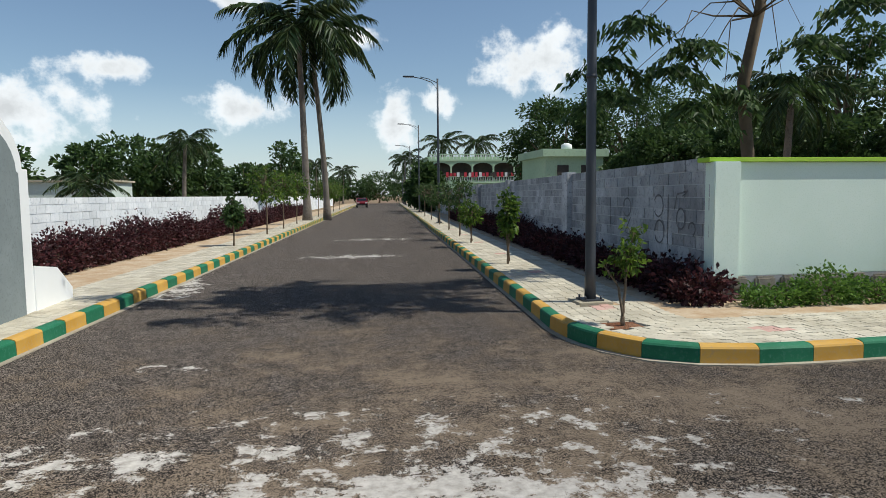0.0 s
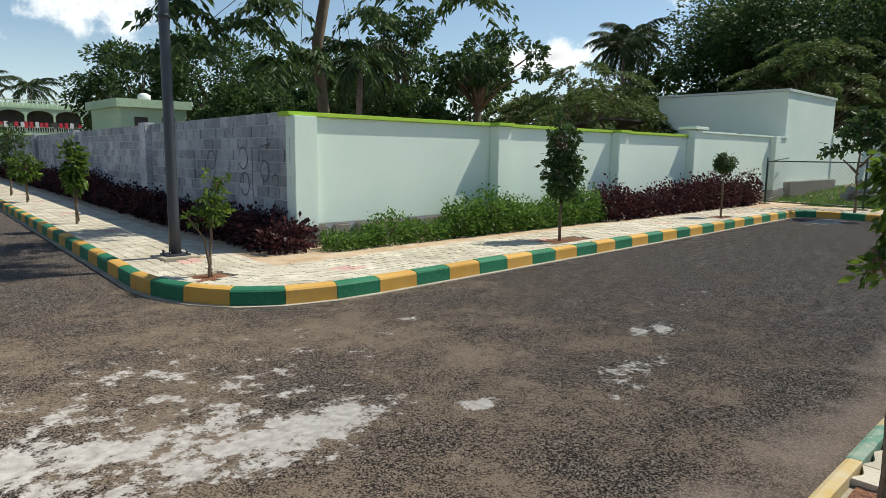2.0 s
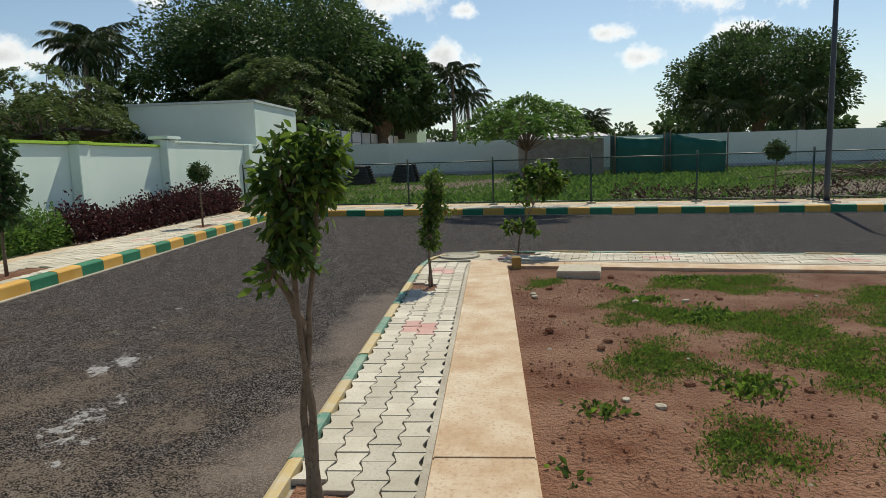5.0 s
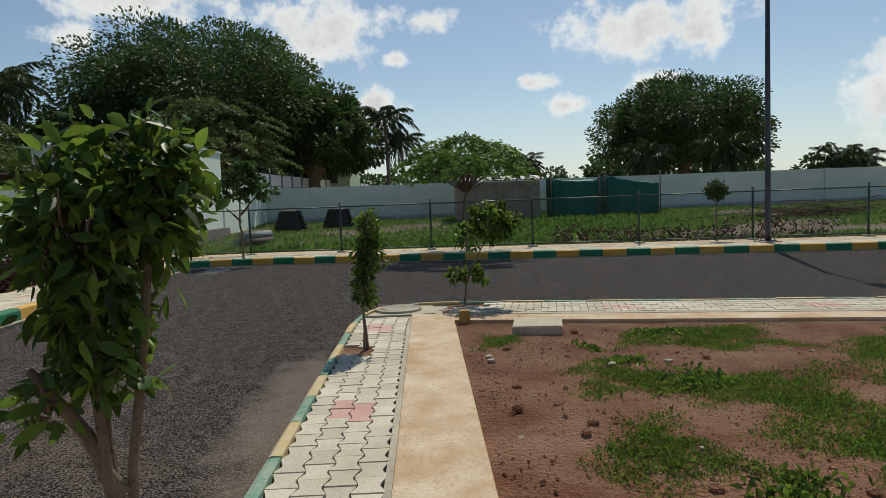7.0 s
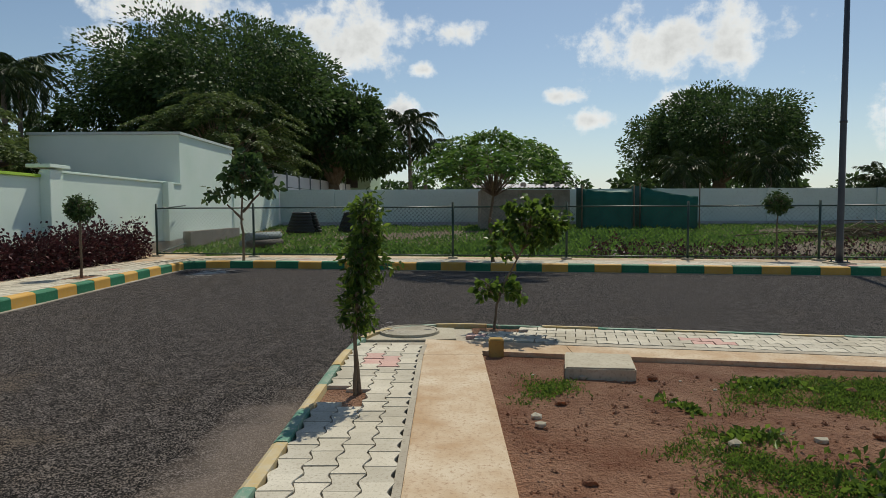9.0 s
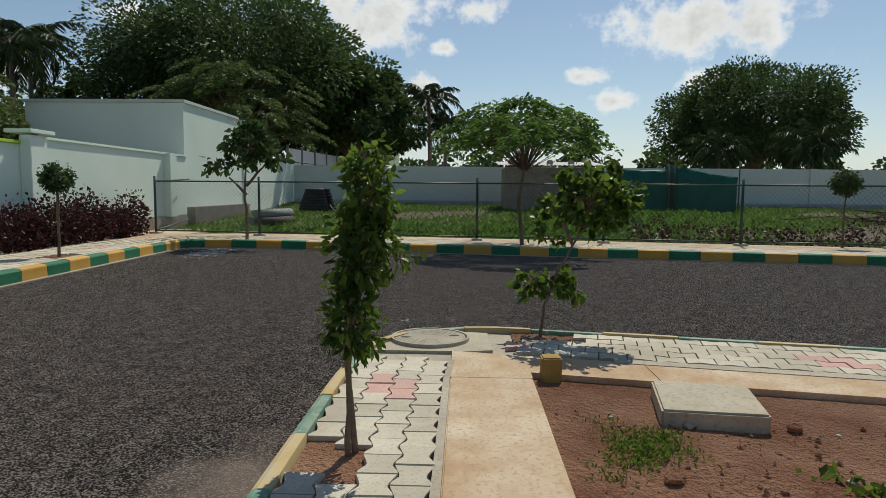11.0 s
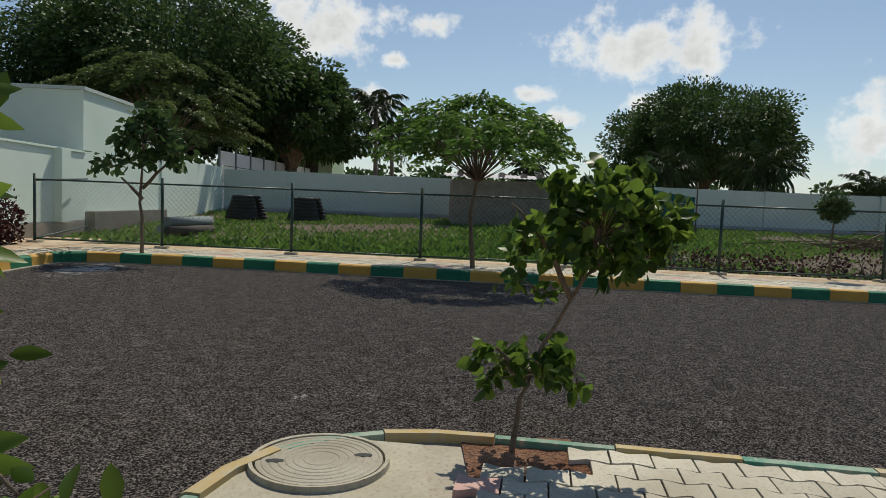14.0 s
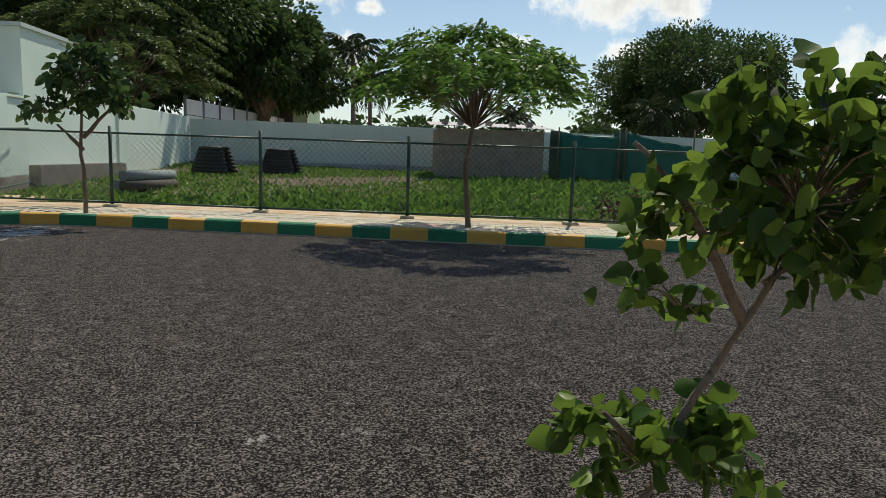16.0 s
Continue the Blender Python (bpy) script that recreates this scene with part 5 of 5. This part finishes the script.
def wire_mesh(a, b, step, hgt):
    bm = bmesh.new()
    L = (b - a).length
    d = (b - a).normalized()
    r = 0.0035
    n = int(L / step)
    for i in range(-int(hgt / step), n + 1):
        for sg in (1, -1):
            s0, z0 = i * step, 0.0 if sg > 0 else hgt
            s1, z1 = s0 + hgt, hgt if sg > 0 else 0.0
            if s0 < 0:
                z0, s0 = z0 + sg * (-s0), 0
            if s1 > L:
                z1, s1 = z1 - sg * (s1 - L), L
            if s1 - s0 < 0.02:
                continue
            p, q = a + d * s0 + Vector((0, 0, 0.13 + z0)), a + d * s1 + Vector((0, 0, 0.13 + z1))
            w = Vector((0, 0, r))
            v = [bm.verts.new(p + w), bm.verts.new(p - w), bm.verts.new(q - w), bm.verts.new(q + w)]
            bm.faces.new(v)
    return bm


for a, b in list(zip(fence_y, fence_y[1:]))[:7]:
    tagged(part("wire_mesh", wire_mesh(fence_at(a), fence_at(b), 0.11, 1.28), M_WIRE if a > 7 else M_FENCE, FENCE), kind="stuff")
tagged(part("wire_mesh", wire_mesh(fence_at(8.2), far_end, 0.11, 1.28), M_WIRE, FENCE), kind="stuff")

# workers' hut and tarpaulin shelters in the field
HUT = thing("hut", (37.0, -4.0, 0.6), "unpainted block hut under a patched sheet roof", "hut")
part("wall", box(bmesh.new(), -1.3, 1.4, -2.1, 2.2, -0.1, 1.85, 0.01), M_STONE, HUT)
bm = bmesh.new()
pr = None
for i in range(49):
    y = -2.4 + 4.9 * i / 48
    z = 2.0 + 0.035 * (i % 2)
    e = [bm.verts.new((-1.6, y, z - 0.08)), bm.verts.new((1.6, y, z + 0.2)), bm.verts.new((1.6, y, z + 0.215)), bm.verts.new((-1.6, y, z - 0.065))]
    if pr:
        for k in range(4):
            bm.faces.new((pr[k], pr[(k + 1) % 4], e[(k + 1) % 4], e[k]))
    pr = e
part("roof_sheet", bm, M_SHEET, HUT, "faded corrugated sheets, some red")
for k, (x, y) in enumerate(((-1.2, 1.3), (-0.8, 0.1), (-1.1, -1.5), (-0.6, -0.9), (-1.0, 1.9))):
    part("weight_stone", box(bmesh.new(), x - 0.18, x + 0.18, y - 0.13, y + 0.13, 2.0, 2.22, 0.04), M_STONE, HUT)
for (x, y, w, l, h1, h2) in ((36.4, -7.9, 1.6, 2.4, 1.9, 1.75), (36.8, -11.0, 1.6, 2.8, 2.0, 1.5)):
    T = thing("tarpaulin_shelter", (x, y, 0.6), "shelter draped with dark green tarpaulin", "shelter")
    bm = bmesh.new()
    cols = []
    for i in range(13):
        yy = l / 2 - l * i / 12
        top = h1 + (h2 - h1) * i / 12 - 0.08 * math.sin(i / 12 * math.pi)
        cols.append([bm.verts.new((-w / 2 + 0.05 * math.sin(i * 1.7) * (z < top), yy, z)) for z in (-0.1, top * 0.35, top * 0.7, top)] + [bm.verts.new((w / 2, yy, top + 0.1)), bm.verts.new((w / 2 + 0.02, yy, -0.1))])
    for a, b in zip(cols, cols[1:]):
        for k in range(5):
            f = bm.faces.new((a[k], a[k + 1], b[k + 1], b[k]))
            f.smooth = True
    bm.faces.new(cols[0][::-1])
    bm.faces.new(cols[-1])
    part("sheet", bm, M_TARP, T)
    for yy in (-l / 2 - 0.05, l / 2 + 0.05):
        part("pole", tube(bmesh.new(), [(-w / 2 - 0.05, yy, -0.15), (-w / 2 - 0.05, yy, h1 + 0.15)], [0.04, 0.03], 6), M_DRY, T)

# stacked pipes and timber near the store
for i, (x, y) in enumerate(((34, 6.4), (35, 4.2))):
    P = thing("pipe_coil", (x, y, 0.45), "stack of black coiled hose in the weeds", "hose")
    for k in range(7):
        ring = [(0.75 * (1 - 0.06 * k) * math.cos(a * math.tau / 16), 0.75 * (1 - 0.06 * k) * math.sin(a * math.tau / 16), 0.1 + 0.13 * k) for a in range(17)]
        part("coil", tube(bmesh.new(), ring, [0.08] * 17, 6), M_BLACK, P)
for i, (x, y, z, l, r) in enumerate(((27.5, 6.4, 0.3, 2.0, 0.13), (27.9, 6.7, 0.3, 2.2, 0.15), (27.7, 6.5, 0.55, 2.0, 0.14))):
    P = thing("pipe", (x, y, z), "grey concrete pipe lying by the wall", "pipe", "stacked pipes")
    bm = bmesh.new()
    tube(bm, [(-l / 2, 0.3, 0), (l / 2, -0.3, 0)], [r, r], 12)
    part("pipe_body", bm, M_GREY_PANEL if i else M_HOUSE_DARK, P)
BRUSH = thing("brushwood_pile", (31, -17, 0.3), "heap of dry cut branches", "branches")
rng = np.random.default_rng(7)
bm = bmesh.new()
for i in range(90):
    c = np.array([rng.normal() * 0.5, rng.normal() * 1.6, abs(rng.normal()) * 0.25])
    d = np.array([rng.normal() * 0.6, rng.normal() * 1.2, rng.normal() * 0.25])
    tube(bm, [c - d, c + rng.normal(size=3) * 0.1, c + d], [0.03, 0.022, 0.01], 4)
tagged(part("brushwood", bm, M_DRY, BRUSH), kind="stuff")

# concrete cover slab, painted stub and manhole on the corner
SLAB = thing("cover_slab", (9.17, -1.34, 0.07), "raised grey concrete chamber slab on soil", "slab")
bm = prism(bmesh.new(), [(-0.31, -0.24), (0.22, -0.34), (0.31, 0.2), (-0.25, 0.3)], 0.0, 0.145)
bmesh.ops.bevel(bm, geom=list(bm.edges), offset=0.012, segments=2, affect="EDGES")
part("slab", bm, M_SLAB, SLAB)
STUB = thing("marker_stub", (9.76, -0.57, 0.1), "short ochre painted concrete stub", "bollard")
bm = box(bmesh.new(), -0.06, 0.06, -0.065, 0.065, -0.05, 0.18, 0.01)
part("body", bm, M_POT, STUB)
MH = thing("manhole", (10.76, 0.27, 0.12), "round ribbed concrete manhole cover in frame", "manhole cover")
bm = bmesh.new()
prof = [(0.0, 0.052), (0.07, 0.052), (0.075, 0.0495), (0.085, 0.0495), (0.09, 0.052)]
for k in range(1, 6):
    r = 0.09 + 0.035 * k
    prof += [(r - 0.008, 0.052), (r - 0.004, 0.0495), (r + 0.002, 0.0495), (r + 0.006, 0.052)]
prof += [(0.285, 0.052), (0.29, 0.03)]
rings = []
for r, z in prof[1:]:
    rings.append([bm.verts.new((r * math.cos(a * math.tau / 40), r * math.sin(a * math.tau / 40), z)) for a in range(40)])
bm.faces.new(rings[0])
for a, b in zip(rings, rings[1:]):
    for k in range(40):
        bm.faces.new((a[k], b[k], b[(k + 1) % 40], a[(k + 1) % 40]))
bmesh.ops.recalc_face_normals(bm, faces=bm.faces)
part("cover", bm, M_PAVER, MH)
# lifting holes: flat black discs on the cover, their inner shade painted
for a in (100, 285):
    x, y = 0.2 * math.cos(radians(a)), 0.2 * math.sin(radians(a))
    bm = bmesh.new()
    bmesh.ops.create_circle(bm, cap_ends=True, segments=14, radius=0.035, matrix=Matrix.Translation((x, y, 0.0535)) @ Matrix.Diagonal((0.6, 1.2, 1, 1)))
    part("lifting_hole", bm, M_BLACK, MH)
bm = bmesh.new()
rr = [(0.297, 0.02), (0.297, 0.056), (0.315, 0.058), (0.32, 0.02)]
rings = [[bm.verts.new((r * math.cos(a * math.tau / 40), r * math.sin(a * math.tau / 40), z)) for a in range(40)] for r, z in rr]
for a, b in zip(rings, rings[1:]):
    for k in range(40):
        bm.faces.new((a[k], a[(k + 1) % 40], b[(k + 1) % 40], b[k]))
bmesh.ops.recalc_face_normals(bm, faces=bm.faces)
part("frame", bm, M_SLAB, MH)
bm = prism(bmesh.new(), [(10.37, 0.74), (10.37, -0.02), (10.42, -0.22), (11.02, -0.2), (11.07, 0.1), (10.95, 0.38), (10.75, 0.58), (10.55, 0.68)], 0.1, 0.15)
bmesh.ops.recalc_face_normals(bm, faces=bm.faces)
tagged(part("pavement", bm, M_SLAB, None), "cement bed round the manhole", "pavement", kind="structure")

# tree pits
for x0, x1, y0, y1, z in ((2.98, 3.55, 0.34, 0.72, 0.138), (8.1, 8.5, 0.42, 0.74, 0.138), (10.76, 11.08, -0.88, -0.4, 0.138), (3.35, 3.8, 7.4, 7.8, 0.15), (9.3, 10.4, 6.65, 7.1, 0.15), (16.3, 17.0, 6.8, 7.25, 0.15)):
    if z < 0.14:
        x0, x1, y0, y1 = x0 - 0.1, x1 + 0.1, y0 - 0.1, y1
    bm = bmesh.new()
    g = [[bm.verts.new((x0 + (x1 - x0) * i / 8, y0 + (y1 - y0) * j / 8, z + 0.012 * noise.noise((x0 + i * 0.7, j * 0.7, 0)) * (0 < i < 8 and 0 < j < 8))) for i in range(9)] for j in range(9)]
    for a, b in zip(g, g[1:]):
        for i in range(8):
            bm.faces.new((a[i], a[i + 1], b[i + 1], b[i])).smooth = True
    tagged(part("tree_pit", bm, M_SOIL, None), "bare red soil in a cut-out tree pit", "soil", "tree pits")

# stones lying on the plot
rs = random.Random(12)
for i in range(70):
    x, y = rs.uniform(2.2, 9.2), -0.55 - abs(rs.gauss(0, 1.4))
    if x > 9.3 + 0.2 * y:
        continue
    r = rs.choice((0.015, 0.02, 0.03, 0.045))
    bm = bmesh.new()
    bmesh.ops.create_icosphere(bm, subdivisions=1, radius=r)
    for v in bm.verts:
        v.co *= rs.uniform(0.7, 1.2)
        v.co.z *= 0.6
    st = part("stone", bm, M_SOIL if i % 3 else M_SLAB, None)
    st.location = (x, y, plot_z(x, y) + r * 0.25)
    tagged(st, "loose stone lying on red soil", "stone", "stones on the plot")

# crumbs of soil strewn over the plot
crumb = np.random.default_rng(19)
vv, ff = [], []
for i in range(5200):
    x, y = crumb.uniform(1.5, 9.4), -0.5 - abs(crumb.normal()) * 2.2
    if x > 9.3 + 0.2 * y:
        continue
    rad = 0.005 + 0.014 * crumb.random() ** 3
    k = len(vv)
    z = plot_z(x, y)
    for dx, dy, dz in ((1, 0, 0), (0, 1, 0), (-1, 0, 0), (0, -1, 0), (0.1, 0.1, 0.8), (0, 0, -0.5)):
        j = crumb.uniform(0.6, 1.3)
        vv.append((x + dx * rad * j, y + dy * rad * j, z + dz * rad * j + rad * 0.2))
    ff += [(k + a, k + (a + 1) % 4, k + 4) for a in range(4)] + [(k + (a + 1) % 4, k + a, k + 5) for a in range(4)]
me = bpy.data.meshes.new("soil_crumbs")
me.from_pydata(vv, [], ff)
me.materials.append(M_SOIL)
tagged(new("soil_crumbs", me), "crumbs of red soil strewn over the plot", "soil", kind="stuff")

# far house with arcades
HOUSE = thing("house", (15.6, 108, 0.1), "two storey green house with arched verandas", "house")
part("wall", box(bmesh.new(), 0.2, 18.0, 2.2, 11, 0, 8.0), M_HOUSE, HOUSE)
# dark sheet before the green wall: the upper veranda's shade put in as colour
part("veranda_shade", box(bmesh.new(), 0.4, 17.8, 2.1, 2.196, 4.2, 7.4), M_HOUSE_DARK, HOUSE)
for z in (3.6, 7.3):
    part("floor_slab", box(bmesh.new(), 0, 18.2, 0, 2.2, z, z + 0.3), M_HOUSE, HOUSE)
part("roof", box(bmesh.new(), 0, 18.2, 2.204, 11.1, 8.0, 8.15), M_HOUSE, HOUSE)
for z in (3.9, 7.6):
    rail = part("parapet", box(bmesh.new(), 0, 18.2, 0, 0.12, z + 0.75, z + 0.9), M_HOUSE, HOUSE)
    for i in range(60):
        part("baluster", box(bmesh.new(), 0.1 + i * 0.303, 0.2 + i * 0.303, 0.02, 0.1, z, z + 0.75), M_CLOTH if i % 2 else M_HOUSE, rail)
for i in range(6):
    x0, x1 = i * 3.6, i * 3.6 + 3.6
    for zb in (0.1, 3.9):
        part("column", box(bmesh.new(), x0, x0 + 0.25, 0.1, 0.35, zb, zb + 3.4), M_HOUSE, HOUSE)
        if i < 5:
            pts = [(0.25, 3.4), (0.25, 2.3)] + [(1.925 - 1.675 * math.cos(radians(a)), 2.3 + 0.85 * math.sin(radians(a))) for a in range(0, 181, 15)] + [(3.6, 2.3), (3.6, 3.4)]
            bm = bmesh.new()
            lo = [bm.verts.new((x0 + u, 0.12, zb + v)) for u, v in pts]
            hi = [bm.verts.new((x0 + u, 0.3, zb + v)) for u, v in pts]
            bm.faces.new(lo)
            bm.faces.new(hi[::-1])
            for k in range(len(pts)):
                bm.faces.new((lo[k], hi[k], hi[(k + 1) % len(pts)], lo[(k + 1) % len(pts)]))
            part("arch", bm, M_HOUSE, HOUSE)
for i in range(22):
    x = 2.2 + i * 0.62 + random.uniform(-0.1, 0.1)
    h = random.uniform(0.5, 1.0)
    part("washing", box(bmesh.new(), x, x + 0.45, -0.06, -0.004, 5.1 - h * 0.5, 5.1 + h * 0.4), random.choice((M_RED, M_RED, M_CLOTH, M_HOUSE_DARK)), HOUSE)
HOUSE2 = thing("house", (12.6, 38, 0.1), "plain green two storey house with parapet", "house")
part("wall", box(bmesh.new(), 0, 3.6, 0, 5, 0, 3.9), M_HOUSE, HOUSE2)
part("roof", box(bmesh.new(), -0.25, 3.85, -0.25, 5.2, 3.904, 4.35), M_HOUSE, HOUSE2)
for x in (0.7, 2.2):
    w = part("window", box(bmesh.new(), x, x + 0.7, -0.05, 0.0, 2.5, 3.4), M_HOUSE_DARK, HOUSE2)
    part("sill", box(bmesh.new(), x - 0.1, x + 0.8, -0.12, 0.0, 2.4, 2.49), M_WHITE, w)
part("water_tank", tube(bmesh.new(), [(2, 2, 4.35), (2, 2, 4.75), (2, 2, 4.85)], [0.35, 0.35, 0.15], 14), M_WHITE, HOUSE2, "white rooftop water tank")
for (x, y, w, h, mat, lab) in ((-24, 66, 9, 3.0, M_LIGHT_WALL, "low grey farm building far off"), (55, 30, 7, 5.6, M_LIGHT_WALL, "far cream house among trees"), (66, 9.5, 9, 6.4, M_HOUSE, "pale green house behind the banyan")):
    H = thing("house", (x, y, 0.3), lab, "house")
    part("wall", box(bmesh.new(), -w / 2, w / 2, -3, 3, -0.3, h), mat, H)
    part("roof", box(bmesh.new(), -w / 2 - 0.25, w / 2 + 0.25, -3.25, 3.25, h + 0.004, h + 0.18), M_SLAB, H)
    for k in (-1, 1):
        part("window", box(bmesh.new(), -w / 2 - 0.04, -w / 2, k * 1.4 - 0.5, k * 1.4 + 0.5, h * 0.5, h * 0.5 + 1.1), M_HOUSE_DARK, H)
# lattice masts
for (x, y) in ((75, 47.5), (78, 47)):
    T = thing("radio_mast", (x, y, 0), "slender lattice radio mast", "mast")
    bm = bmesh.new()
    for a in range(3):
        cx, cy = 0.5 * math.cos(a * 2.094), 0.5 * math.sin(a * 2.094)
        tube(bm, [(cx, cy, 0), (cx, cy, 14)], [0.06, 0.05], 5)
        for k in range(12):
            nx_, ny_ = 0.5 * math.cos((a + 1) * 2.094), 0.5 * math.sin((a + 1) * 2.094)
            tube(bm, [(cx, cy, 1 + k), (nx_, ny_, 2 + k)], [0.03, 0.03], 4)
    part("lattice", bm, M_WIRE, T)

# parked car at the far end
CAR = thing("car", (4.3, 104, 0), "dark maroon car parked by the far kerb", "car")
sec = [(-2.0, 0.35), (-2.05, 0.75), (-1.9, 0.95), (-1.1, 1.02), (-0.55, 1.48), (0.9, 1.5), (1.7, 1.05), (2.0, 0.95), (2.05, 0.4)]
part("body", upright(bmesh.new(), sec, -0.83, 0.83), M_CAR, CAR)
part("windscreen", upright(bmesh.new(), [(-1.08, 1.06), (-0.6, 1.43), (-0.58, 1.45), (-1.13, 1.06)], -0.7, 0.7), M_GLASS, CAR)
for sx in (-0.62, 0.62):
    part("headlight", box(bmesh.new(), sx - 0.16, sx + 0.16, -2.07, -1.98, 0.66, 0.8, 0.02), M_LAMP, CAR)
part("bumper", box(bmesh.new(), -0.8, 0.8, -2.1, -2.0, 0.36, 0.55, 0.03), M_BLACK, CAR)
for sx in (-0.75, 0.75):
    for sy in (-1.3, 1.25):
        wheel = part("wheel", tube(bmesh.new(), [(sx - 0.1, sy, 0.31), (sx + 0.1, sy, 0.31)], [0.31, 0.31], 18), M_BLACK, CAR)
        part("rim", tube(bmesh.new(), [(sx - 0.11, sy, 0.31), (sx + 0.11, sy, 0.31)], [0.18, 0.18], 14), M_WIRE, wheel)


# ---- pavers, last ----
PL, PW, WAVE = 0.2, 0.152, 0.014
WSTOPS = [(0.0, 0.0), (0.12, 0.55), (0.22, 1.0), (0.4, 1.0), (0.5, 0.0), (0.6, -1.0), (0.78, -1.0), (0.88, -0.55), (1.0, 0.0)]


def wave(f):
    f = f % 1.0
    for (a, u), (b, v) in zip(WSTOPS, WSTOPS[1:]):
        if a <= f <= b:
            return u + (v - u) * (f - a) / (b - a)
    return 0.0


def paver_outline(col, shift):
    """Outline of a paver round its middle; neighbours share the wavy joint."""
    g = 0.004
    steps = [0.0, 0.12, 0.22, 0.4, 0.5, 0.6, 0.78, 0.88, 1.0]
    sg = 1
    right = [(PL * (f - 0.5) + (g if f == 0 else -g if f == 1 else 0), -PW / 2 + g + WAVE * sg * wave(f + shift)) for f in steps]
    left = [(PL * (f - 0.5) + (g if f == 0 else -g if f == 1 else 0), PW / 2 - g - WAVE * sg * wave(f + shift)) for f in steps]
    return right + left[::-1]


def paver_solid(verts, faces, outline, place, z0, z1):
    k, n = len(verts), len(outline)
    for u, v in outline:
        verts.append((*place(u * 0.985, v * 0.985), z1))
    for u, v in outline:
        verts.append((*place(u, v), z1 - 0.005))
    for u, v in outline:
        verts.append((*place(u, v), z0))
    faces.append(tuple(range(k, k + n)))
    for r in (0, n):
        for i in range(n):
            j = (i + 1) % n
            faces.append((k + r + j, k + r + i, k + r + n + i, k + r + n + j))


SHAPES = {}
for c in (0, 1):
    for mat in (M_PAVER, M_PAVER_RED):
        vv, ff = [], []
        paver_solid(vv, ff, paver_outline(c, 0.75), lambda u, v: (u, v), -0.035, 0.0)
        me = bpy.data.meshes.new("paver")
        me.from_pydata(vv, [], ff)
        me.materials.append(mat)
        SHAPES[c, mat.name] = me
PITS = ((3.0, 3.5, 0.42, 0.76), (8.1, 8.55, 0.42, 0.76), (10.72, 11.1, -0.9, -0.38), (10.3, 11.2, -0.18, 0.9))


def lay(line, s0, s1, o0, cols, root, skip, red, near):
    """Pavers along a line; near ones are single objects, the rest one joined part."""
    far = {M_PAVER: ([], []), M_PAVER_RED: ([], [])}
    rg = random.Random(21)
    for c in range(cols):
        s = s0 + (PL / 2 if c % 2 else 0)
        o = o0 + PW * (c + 0.5)
        while s + PL <= s1:
            m = s + PL / 2
            x, y = line.at(m, o)
            if not any(a < x < b and p < y < q for a, b, p, q in skip):
                mat = M_PAVER_RED if red(m, c) else M_PAVER
                z = 0.163 + rg.uniform(-0.003, 0.003)
                ax, ay = line.at(m + 0.02, o)
                ang = math.atan2(ay - y, ax - x)
                if near(x, y):
                    ob = new("paver", SHAPES[c % 2, mat.name])
                    ob.parent = root
                    ob.matrix_basis = pose(x, y, z, rg.uniform(-0.5, 0.5), rg.uniform(-0.5, 0.5), math.degrees(ang))
                else:
                    ca, sa = math.cos(ang), math.sin(ang)
                    paver_solid(*far[mat], paver_outline(c % 2, 0.75), lambda u, v: (x + ca * u - sa * v, y + sa * u + ca * v), 0.128, z)
            s += PL
    for mat, (vv, ff) in far.items():
        if vv:
            me = bpy.data.meshes.new("far_pavers")
            me.from_pydata(vv, [], ff)
            me.materials.append(mat)
            ob = new("far_pavers", me)
            ob.parent = root
            tagged(ob, kind="stuff")


LS = LINE_S.length
corner = LINE_S.s[7]
lay(LINE_S, corner + 0.02, LS - 6, 0.112, 4, PAVE_S, PITS, lambda s, c: int((s - corner) / PL) in (3, 4, 18, 19) and c in (1, 2), lambda x, y: x > 1.9)
lay(LINE_S, LINE_S.s[2] - 22, LINE_S.s[2] - 0.02, 0.112, 5, PAVE_S, PITS, lambda s, c: int(s / PL) % 12 in (3, 4) and c in (2, 3), lambda x, y: y > -4.5)
no = ((3.3, 3.85, 7.35, 7.85), (9.28, 10.42, 6.63, 7.12), (16.28, 17.02, 6.78, 7.27), (3.55, 4.12, 9.0, 9.6))
lay(LINE_NE, LINE_NE.length - 165, LINE_NE.length - 40, 0.165, 10, PAVE_NE, no, lambda s, c: int(s / PL) % 22 in (3, 4) and c in (4, 5), lambda x, y: False)
lay(LINE_W, 4, 60, 0.165, 8, PAVE_W, (), lambda s, c: False, lambda x, y: False)
